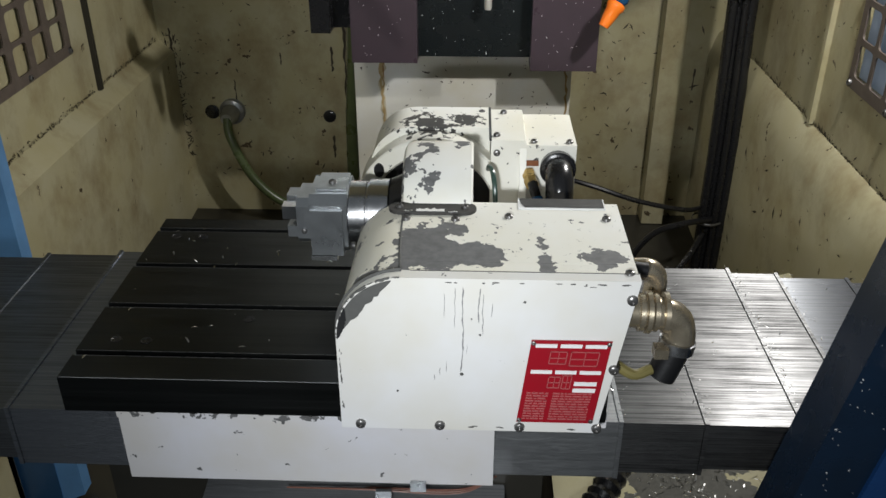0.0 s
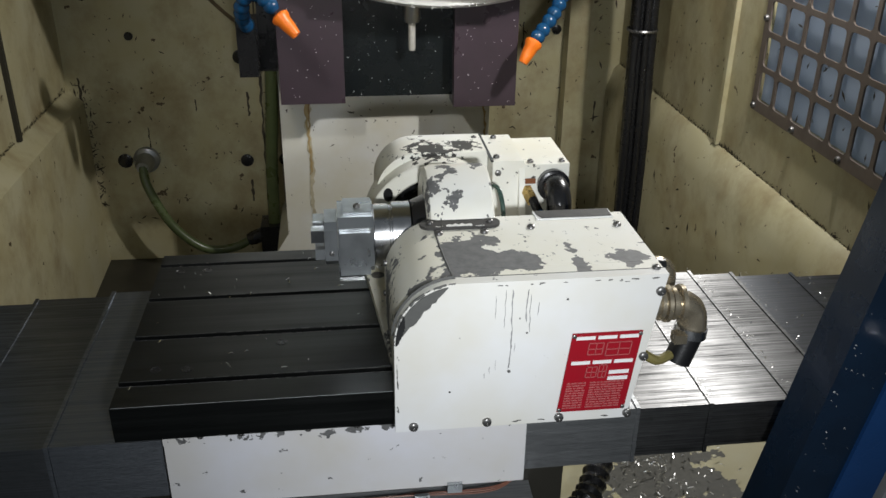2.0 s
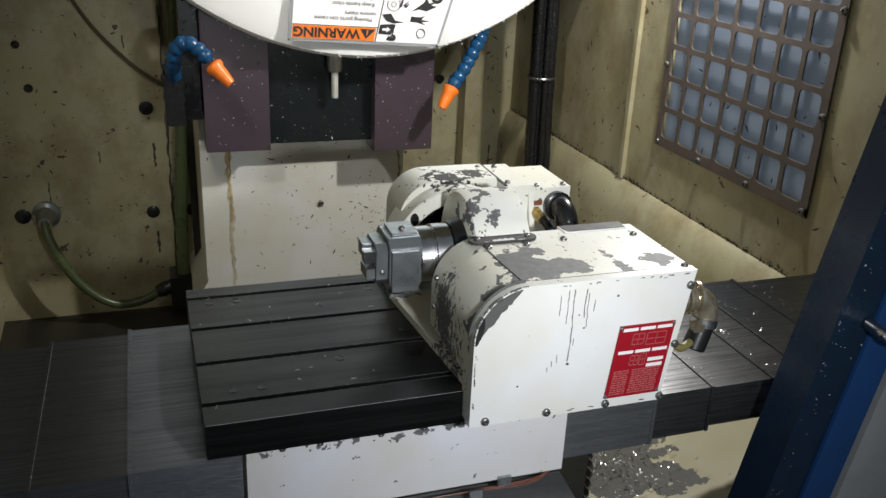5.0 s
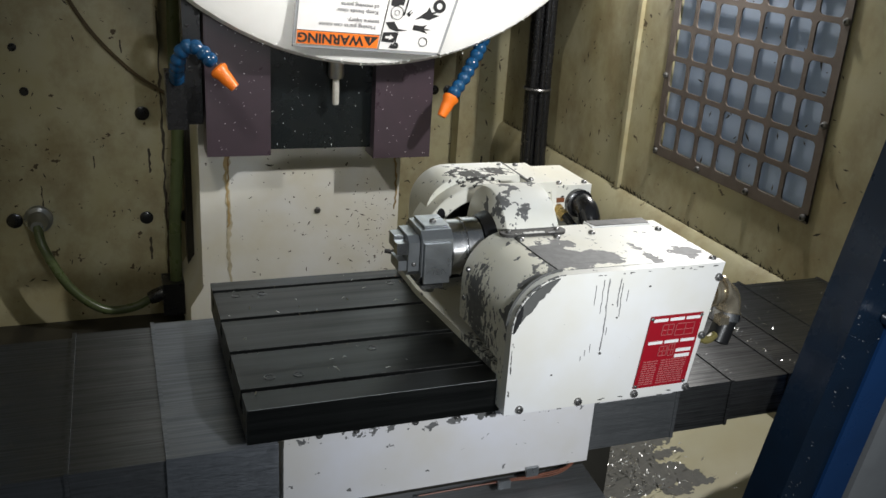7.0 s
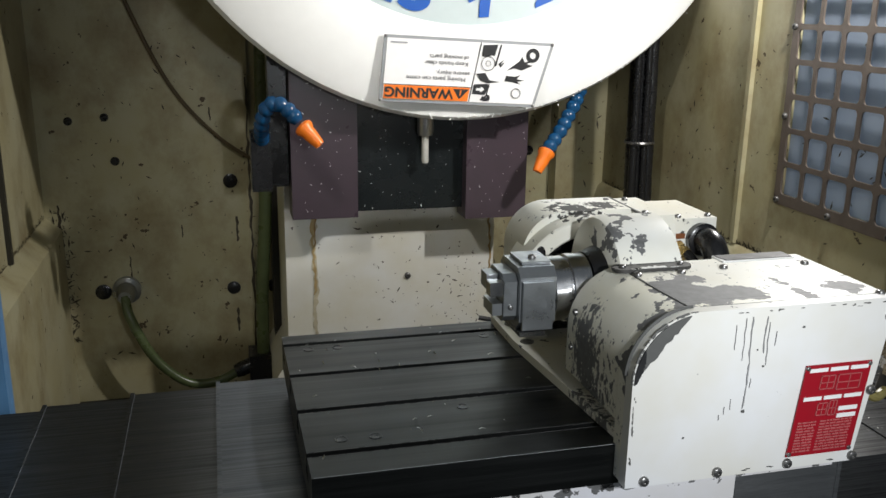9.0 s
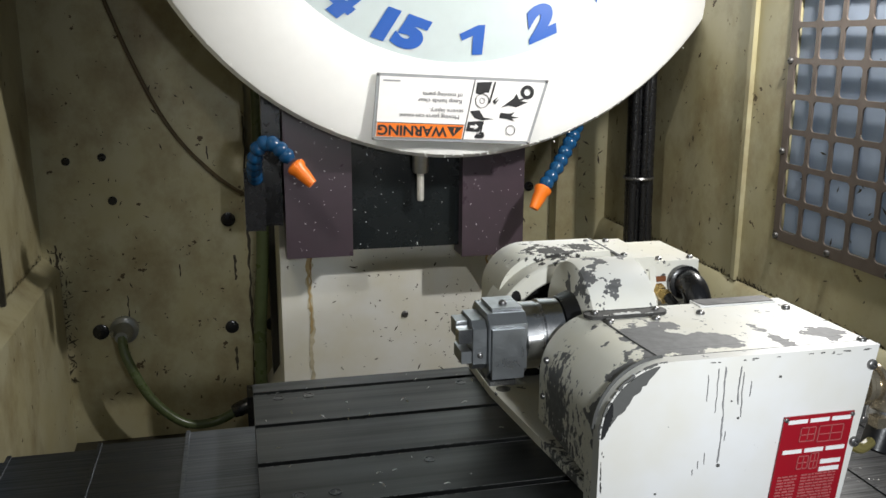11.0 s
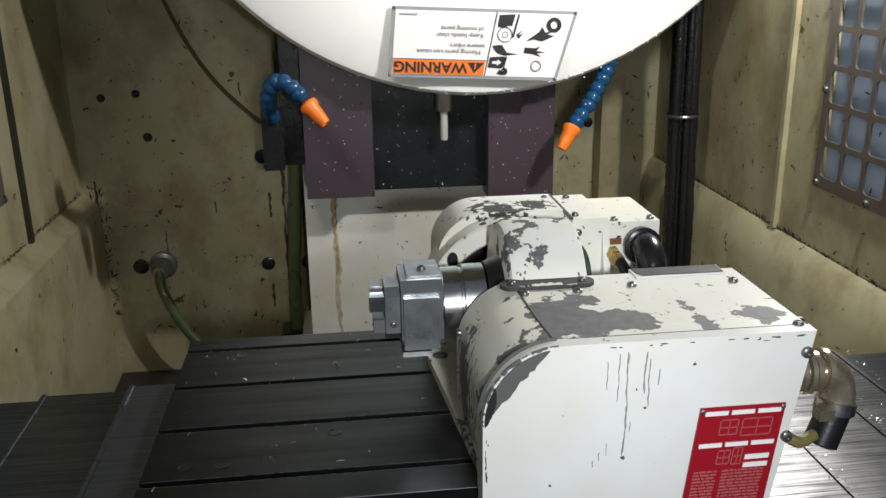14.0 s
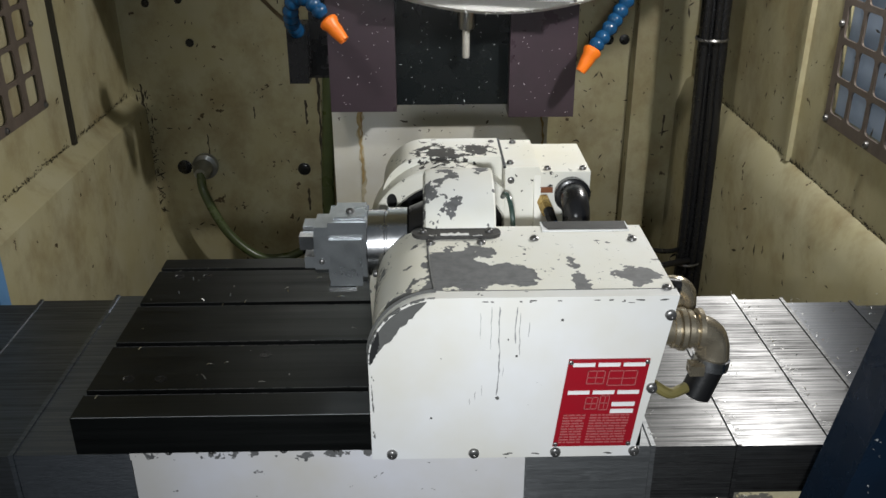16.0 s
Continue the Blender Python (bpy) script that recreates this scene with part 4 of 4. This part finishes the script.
for u, v in ((0.03, 0.03), (0.97, 0.03), (0.03, 0.97), (0.97, 0.97)):
    x, z = on_plate(u, v)
    bolt(rot, x, 0.7825, z, (0, -1, 0), 0.45)

# tilting drum, chuck and clamped fixture
AX, AY, AZ = -0.02, 0.998, 1.006
def xaxis(x):
    return Matrix.Translation((x, AY, AZ)) @ pose(0, 0, 0, 0, 90, 0)


part("drum", lathe([(0.0, -0.038), (0.069, -0.038), (0.075, -0.035), (0.078, -0.027), (0.078, 0.038), (0.076, 0.040), (0.0, 0.040)], Matrix.Translation((-0.028, 1.005, 1.010)) @ pose(0, 0, 0, 0, 90, 0), 56), M_DRUM, rot, "cream drum with worn patches", 0.0)
# black colour stands for the shadow between flange and drum
part("drum_neck", lathe([(0.0, -0.022), (0.041, -0.022), (0.050, 0.0), (0.0, 0.0)], xaxis(-0.060), 40), M_BLACK, rot, "neck coloured black for the shadow on it")
part("spindle_flange", lathe([(0.0, -0.046), (0.036, -0.046), (0.038, -0.044), (0.038, -0.026), (0.0365, -0.025), (0.0365, -0.023), (0.040, -0.022), (0.040, 0.0), (0.0, 0.0)], xaxis(-0.084), 48), M_STEEL, rot, "bright turned steel flange")


def octagon(h, c):
    return [(AY - h, AZ - h + c), (AY - h + c, AZ - h), (AY + h - c, AZ - h), (AY + h, AZ - h + c), (AY + h, AZ + h - c), (AY + h - c, AZ + h), (AY - h + c, AZ + h), (AY - h, AZ + h - c)]


fix = part("fixture_block", prism(octagon(0.036, 0.010), "x", -0.172, -0.129), M_ALU, rot, "grey machined fixture block", 0.0012)
part("jaw_plate", box(-0.170, -0.134, AY - 0.042, AY - 0.0365, AZ - 0.034, AZ + 0.022), M_ALU, fix, "flat jaw plate", 0.001)
part("bottom_plate", box(-0.172, -0.142, AY - 0.040, AY + 0.02, AZ - 0.042, AZ - 0.0365), M_STEEL, fix, "bright bottom plate", 0.001)
part("top_plate", box(-0.165, -0.131, AY - 0.020, AY + 0.024, AZ + 0.0365, AZ + 0.040), M_ALU, fix, "flat top plate", 0.001)
part("clamp", prism(octagon(0.028, 0.008), "x", -0.188, -0.1725), M_ALU, fix, "stepped clamp block", 0.001)
part("clamp_jaw", box(-0.204, -0.1885, AY - 0.027, AY - 0.012, AZ + 0.004, AZ + 0.020), M_STEEL, fix, "clamp jaw", 0.0015)
part("clamp_jaw", box(-0.200, -0.1885, AY - 0.024, AY + 0.010, AZ - 0.020, AZ - 0.006), M_ALU, fix, "clamp jaw", 0.0015)
part("clamp_jaw", box(-0.202, -0.1885, AY - 0.006, AY + 0.016, AZ + 0.006, AZ + 0.024), M_ALU, fix, "clamp jaw", 0.0015)
bolt(rot, -0.180, AY - 0.0285, AZ - 0.010, (0, -1, 0), 0.6)
bolt(rot, -0.148, AY - 0.004, AZ + 0.040, (0, 0, 1), 0.9)

# rear support of the drum
rear = [(0.022, 0.926)] + [(0.022, 1.080)] + [(-0.128 + 0.055 + q[0], 1.080 - 0.055 + q[1]) for q in arc(0, 0, 0.055, 90, 180, 10)] + [(-0.128, 0.926)]
part("rear_support", prism(rear, "y", 1.085, 1.160), M_REAR, rot, "cream rear support with flaking paint", 0.003)
part("rear_arch", lathe([(0.076, -0.03), (0.096, -0.03), (0.099, -0.026), (0.099, 0.028), (0.097, 0.03), (0.079, 0.03), (0.076, 0.026), (0.076, -0.03)], Matrix.Translation((-0.047, 1.085, 0.978)) @ pose(0, 0, 0, 90, 0, 0), 48, closed=False), M_REAR, rot, "rounded cream bearing ring", 0.0)
# solid disc closes the ring; its black is the shade inside the hole
part("bore", lathe([(0.0, 0.002), (0.077, 0.002), (0.077, -0.03), (0.0, -0.03)], Matrix.Translation((-0.047, 1.085, 0.978)) @ pose(0, 0, 0, 90, 0, 0), 40), M_BLACK, rot, "black disc for the shaded inside of the bore")
part("rear_box", prism([(0.023, 0.926), (0.023, 1.078), (0.064, 1.078), (0.066, 1.072), (0.126, 1.072), (0.126, 0.926)], "y", 1.050, 1.158), M_REAR, rot, "cream rear motor box", 0.003)
part("rear_rib", prism([(1.020, 0.96), (1.050, 1.068), (1.050, 0.95)], "x", 0.058, 0.066), M_REAR, rot, "cream rib")
for x, y in ((0.030, 1.065), (0.040, 1.145), (0.075, 1.060), (0.118, 1.060), (0.012, 1.145)):
    bolt(rot, x, y, 1.0785 if x < 0.06 else 1.0725, (0, 0, 1), 0.8)
for a in (140, 166):
    part("bearing_cap", lathe([(0, 0.0012), (0.0062, 0.0012), (0.0068, -0.002)], facing(-0.047 + 0.088 * math.cos(radians(a)), 1.0548, 0.978 + 0.088 * math.sin(radians(a)), (0, -1, 0)) @ Matrix.Diagonal((1.0, 1.5, 1.0, 1.0)), 20), M_BLACK, rot, "black oval cap")
part("joint_line", box(0.0205, 0.0235, 1.049, 1.160, 1.0775, 1.0803), M_INK, rot, "dark joint between the castings")
part("type_plate", box(0.062, 0.081, 1.0478, 1.0495, 1.046, 1.053), plain("orange_label", (0.20, 0.07, 0.025), 0.4, 0, 0.3, 60), rot, "small orange label")
part("elbow_hose", tube([(0.104, 1.048, 1.045), (0.104, 1.026, 1.046), (0.104, 1.012, 1.038), (0.104, 1.005, 1.018), (0.104, 1.002, 0.95)], 0.0165, 18), M_BLACK, rot, "shiny black elbow hose")
part("elbow_ring", lathe([(0.016, -0.004), (0.0205, -0.003), (0.0205, 0.003), (0.016, 0.004)], facing(0.104, 1.0045, 1.010, (0, 0.05, 1)), 24, closed=False), M_BLACK, rot)
part("elbow_collar", lathe([(0.021, 0), (0.022, 0.010), (0.019, 0.012)], facing(0.104, 1.050, 1.045, (0, -1, 0)), 20), M_BLACK, rot)
part("brass_fitting", lathe([(0.0, 0), (0.0085, 0), (0.0085, 0.009), (0.0072, 0.010), (0.0072, 0.012), (0.0088, 0.013), (0.0088, 0.022), (0.006, 0.023), (0.0, 0.023)], facing(0.069, 1.047, 1.038, (0.18, -0.9, -0.36)), 6), plain("hex_brass", (0.62, 0.44, 0.17), 0.28, 0.85, 0.3, 60), rot, "brass hexagon hose fitting")
part("air_hose", tube([(0.0730, 1.0265, 1.0325), (0.076, 1.014, 1.026), (0.080, 1.000, 1.015), (0.082, 0.992, 0.995), (0.082, 0.99, 0.95)], 0.0062, 12), M_BLACK, rot, "black air hose")
part("blue_collar", lathe([(0.0055, 0), (0.0076, 0.001), (0.0076, 0.009), (0.0055, 0.010)], facing(0.0775, 1.0085, 1.0218, (0.25, -0.8, -0.6)), 16, closed=False), M_HOSEBLUE, rot, "blue push-in collar")
part("green_tube", tube([(0.020, 1.044, 1.043), (0.021, 1.026, 1.054), (0.025, 1.008, 1.053), (0.028, 0.994, 1.03), (0.028, 0.988, 0.98)], 0.0030, 10), plain("teal_tube", (0.025, 0.055, 0.045), 0.3), rot, "thin dark teal tube")
bolt(rot, 0.030, 1.050, 1.062, (0, -1, 0), 0.8)

# the rear casting and what it carries stand a little behind and below the drum's crown
bpy.context.view_layer.update()
for ob in rot.children:
    if ob.name.split(".")[0] in ("rear_support", "rear_arch", "bore", "rear_box", "rear_rib", "bearing_cap", "joint_line", "type_plate", "elbow_hose", "elbow_collar", "elbow_ring", "brass_fitting", "air_hose", "blue_collar", "green_tube"):
        ob.location += Vector((0.010, 0.024, -0.010))
    elif ob.name.startswith("bolt") and ob.matrix_world.translation.z > 1.055:
        ob.location += Vector((0.010, 0.024, -0.010))

# brass elbow with sleeve at the side of the housing
fit_ = thing("hose_elbow", (0.19, 0.86, 0.95), "oily brass elbow with hose clamps and a short black sleeve", "hose fitting")
part("elbow", tube([(0.160, 0.862, 0.962), (0.182, 0.862, 0.961), (0.200, 0.862, 0.958), (0.210, 0.862, 0.950), (0.213, 0.860, 0.935), (0.211, 0.857, 0.920)], 0.0165, 18), M_BRASS, fit_)
for x, k in ((0.172, 1.0), (0.179, 1.12), (0.186, 1.0), (0.196, 1.08)):
    part("clamp_ring", lathe([(0.016, -0.003), (0.0190 * k, -0.0022), (0.0195 * k, 0.0022), (0.016, 0.003)], facing(x, 0.862, 0.961, (1, 0, -0.05)), 24, closed=False), M_BRASS, fit_, "ridged clamp ring")
part("hose_clamp", lathe([(0.0168, -0.006), (0.0185, -0.0055), (0.0185, 0.0055), (0.0168, 0.006)], facing(0.2115, 0.858, 0.926, (-0.15, -0.1, -1)), 24, closed=False), M_STEEL, fit_, "steel band clamp")
part("clamp_screw", box(0.186, 0.200, 0.838, 0.852, 0.921, 0.932), M_BRASS, fit_, "clamp screw block", 0.002)
part("sleeve", lathe([(0.0150, -0.004), (0.0155, 0.030), (0.0125, 0.032), (0.0, 0.026)], facing(0.210, 0.857, 0.918, (-0.42, -0.15, -1)), 24), M_BLACK, fit_, "black rubber sleeve")
part("small_elbow", tube([(0.168, 0.905, 0.985), (0.185, 0.905, 0.985), (0.193, 0.905, 0.975), (0.193, 0.905, 0.955)], 0.012, 14), M_BRASS, fit_, "smaller brass elbow")
part("quick_coupling", lathe([(0.0, 0), (0.006, 0), (0.006, 0.012), (0.0075, 0.013), (0.0075, 0.026), (0.0, 0.027)], facing(0.150, 0.872, 1.006, (1, 0, -0.1)), 14), M_BLACK, fit_, "dark quick coupling")
part("yellow_hose", tube([(0.150, 0.84, 0.912), (0.168, 0.838, 0.902), (0.186, 0.845, 0.904)], 0.0055, 10), plain("oily_yellow_hose", (0.20, 0.17, 0.06), 0.4), fit_, "yellow hose")

settle(0.008, -0.035, 0.025, "hose_elbow")

# ---- cream chip chute under the covers ----
chute = thing("chip_chute", (0.45, 1.2, 0.35), "cream painted sloping chute with a dark wet patch and chips", "chip chute")
# cream darkened and wet patches widened to dim the lamp's direct light here
part("chute_plate", prism([(0.16, 0.36), (0.70, 0.50), (0.70, 0.48), (0.16, 0.33)], "y", 0.86, 1.75), paint("dimmed_wet_cream_paint", (0.36, 0.335, 0.22), (((0.38, 1.20, 0.42), (0.16, 0.20, 0.10), 0.5), ((0.24, 1.08, 0.38), (0.08, 0.14, 0.08), 0.4)), primer=(0.05, 0.048, 0.04), grain=14.0, level=0.66), chute, "", 0.003)
part("chute_wall", prism([(0.16, 0.0), (0.16, 0.36), (0.18, 0.36), (0.18, 0.0)], "y", 0.86, 1.75), M_UMBER, chute, "dark side of the chute")
drain = thing("drain_hose", (0.15, 1.05, 0.45), "black corrugated drain hose under the table", "hose")
part("hose", tube([(0.05, 0.95, 0.45), (0.13, 1.02, 0.46), (0.21, 1.08, 0.48), (0.28, 1.20, 0.52)], 0.022, 14, n=14, ripple=0.09), M_BLACK, drain)


# ---- swarf ----
def swarf(name, label, count, place, seed, size=0.008):
    """Loose curled chips strewn over a surface."""
    r = random.Random(seed)
    bm = bmesh.new()
    for _ in range(count):
        p = Vector(place(r))
        a = r.uniform(0, 6.28)
        ln = size * r.uniform(0.3, 1.3)
        d = Vector((math.cos(a), math.sin(a), r.uniform(-0.1, 0.4))) * ln
        w = Vector((-d.y, d.x, 0)).normalized() * ln * 0.10
        c = p + d * 0.5 + Vector((0, 0, ln * r.uniform(0.05, 0.35)))
        v = [bm.verts.new(q) for q in (p - w, p + w, c + w, c - w, p + d + w * 0.5, p + d - w * 0.5)]
        bm.faces.new((v[0], v[1], v[2], v[3]))
        bm.faces.new((v[3], v[2], v[4], v[5]))
    return tagged(link(name, bm, M_SWARF, 0, False), label, "swarf", kind="stuff")


swarf("table_swarf", "small bright metal chips on the table", 34, lambda r: (r.uniform(-0.41, -0.14), r.uniform(0.83, 1.17), 0.9012), 5, 0.006)
swarf("cover_swarf", "bright metal chips along the cover joints", 170, lambda r: (r.choice((0.179, 0.274, 0.381, 0.450, 0.55)) + r.gauss(0, 0.006), r.uniform(0.85, 1.2), 0.834), 6, 0.005)
swarf("cover_swarf_loose", "bright metal chips strewn on the steel covers", 60, lambda r: (r.uniform(0.19, 0.66), r.uniform(0.85, 1.2), 0.833), 7, 0.004)
swarf("pan_swarf", "heap of curled metal chips in the pan", 260, lambda r: (lambda x: (x, 1.20 + r.gauss(0, 0.11), 0.335 + (x - 0.16) * 0.26 + r.uniform(0.03, 0.06)))(0.37 + r.gauss(0, 0.045)), 8, 0.010)
swarf("ledge_swarf", "chips on the ledges of the walls", 220, lambda r: (r.choice((WX - 0.012, LX + 0.02)) + r.uniform(-0.010, 0.010), r.uniform(1.0, 2.80), 0.72), 9, 0.005)


def specks(name, label, count, place, seed, size, material, axis="y"):
    """Small flecks stuck to an upright sheet."""
    r = random.Random(seed)
    bm = bmesh.new()
    for _ in range(count):
        x, y, z = place(r)
        a, ln = r.uniform(0, 6.28), size * min(2.2, r.lognormvariate(-0.35, 0.55))
        dx, dz, w = math.cos(a) * ln, math.sin(a) * ln, 0.16 * ln + 0.0006
        nx, nz = -math.sin(a) * w, math.cos(a) * w
        q = [(-dx - nx * 0.3, -dz - nz * 0.3), (nx, nz), (dx, dz), (-nx, -nz)]
        bm.faces.new([bm.verts.new((x + p, y, z + o) if axis == "y" else (x, y + p, z + o)) for p, o in q])
        top = [(x + p * 0.5, y - 0.0015, z + o * 0.5) if axis == "y" else (x - math.copysign(0.0015, x), y + p * 0.5, z + o * 0.5) for p, o in q]
        bm.faces.new([bm.verts.new(t) for t in top])
    return tagged(link(name, bm, material, 0, False), label, "swarf", kind="stuff")


M_DIRT = plain("brown_black_dirt", (0.05, 0.038, 0.02), 0.6, 0, 0.4, 60)
specks("cover_flecks", "bright chips stuck to the plum covers", 75, lambda r: (r.uniform(-0.35, -0.2), 2.379, 0.78 + 0.45 * r.random() ** 0.7), 11, 0.0021, M_FLECK)
specks("cover_flecks", "bright chips stuck to the plum covers", 60, lambda r: (r.uniform(0.115, 0.27), 2.379, r.uniform(0.77, 1.2)), 12, 0.0021, M_FLECK)
specks("panel_flecks", "bright chips stuck to the black centre panel", 45, lambda r: (r.uniform(-0.18, 0.10), 2.419, r.uniform(0.79, 1.1)), 13, 0.0024, M_FLECK)
specks("column_dirt", "dark chips stuck to the white column", 110, lambda r: (r.gauss(0.12, 0.06), 2.479, r.uniform(0.25, 0.62)), 14, 0.005, M_DIRT)
specks("column_dirt", "dark chips stuck to the white column", 50, lambda r: (r.uniform(-0.38, 0.2), 2.479, r.uniform(0.3, 0.77)), 15, 0.006, M_DIRT)
specks("wall_dirt", "dark chips and oil stuck to the back wall", 150, lambda r: (r.uniform(-1.05, -0.45), 2.879, r.uniform(0.15, 1.2)), 16, 0.006, M_DIRT)
specks("wall_dirt", "dark chips and oil stuck to the back wall", 160, lambda r: (r.uniform(0.25, 0.7), 2.879, r.uniform(0.1, 1.3)), 17, 0.009, M_DIRT)
specks("wall_dirt", "dark chips in the corner of the back wall", 130, lambda r: (-1.043 + r.gauss(0, 0.012), 2.8785, r.uniform(0.3, 0.72)), 18, 0.009, M_DIRT)
specks("side_wall_dirt", "dark chips stuck to the side wall", 160, lambda r: (WX - 0.0015, r.uniform(1.0, 2.8), r.uniform(0.76, 1.3)), 19, 0.008, M_DIRT, "x")
specks("side_wall_dirt", "dark chips stuck to the lower side wall", 160, lambda r: (WX - 0.0415, r.uniform(1.0, 2.8), r.uniform(0.2, 0.65)), 20, 0.009, M_DIRT, "x")


def smear(name, pts, width, seed, material, y):
    """A ragged upright streak of oily dirt on the back wall."""
    r = random.Random(seed)
    edge = [(x, z, width * r.uniform(0.25, 1.0)) for x, z in pts]
    return part(name, prism([(x + 0.09 - w, z) for x, z, w in edge] + [(x + 0.09 + w * 0.8, z) for x, z, w in edge[::-1]], "y", y - 0.0015, y), material, bpy.data.objects["wall_back"], "oily dirt", smooth=False)


r_ = random.Random(31)
smear("dirt_streak", [(-1.050 + r_.uniform(-0.003, 0.003), 0.22 + 0.012 * i) for i in range(44)], 0.006, 32, M_DIRT, BY - 0.0005)
smear("dirt_streak", [(-0.492 + r_.uniform(-0.003, 0.003), 0.25 + 0.02 * i) for i in range(44)], 0.006, 33, M_DIRT, BY - 0.0125)
for x, z, n, w in ((-0.60, 0.98, 5, 0.004), (-0.86, 0.50, 8, 0.003), (-0.70, 0.62, 5, 0.003), (-0.535, 0.60, 9, 0.005), (-0.545, 0.30, 9, 0.006), (0.36, 0.80, 10, 0.004), (0.62, 0.55, 8, 0.004)):
    smear("dirt_streak", [(x + r_.uniform(-0.002, 0.002), z + 0.010 * i) for i in range(n)], w, int(x * 100) + 900, M_DIRT, BY - 0.0005)

specks("ledge_dirt", "dark oily chips along the ledge of the side wall", 420, lambda r: (WX - 0.0018, r.uniform(1.0, 2.80), 0.749 + abs(r.gauss(0, 0.005))), 62, 0.006, M_DIRT, "x")
specks("ledge_dirt", "dark oily chips along the ledge of the side wall", 420, lambda r: (LX + 0.0018, r.uniform(1.0, 2.80), 0.703 + abs(r.gauss(0, 0.006))), 63, 0.006, M_DIRT, "x")
settle(0.051, -0.043, 0.0, "cover_flecks", "panel_flecks")
settle(0.068, -0.020, 0.009, "column_dirt")
settle(0.09, -0.055, 0.0, "wall_dirt")
specks("door_flecks", "bright chips stuck to the oily edge of the blue door", 90, lambda r: (lambda z: (lean(z) + (0.004 + 0.054 * r.random() ** 2), 0.7485, z))(r.uniform(0.45, 1.25)), 71, 0.0009, M_FLECK)
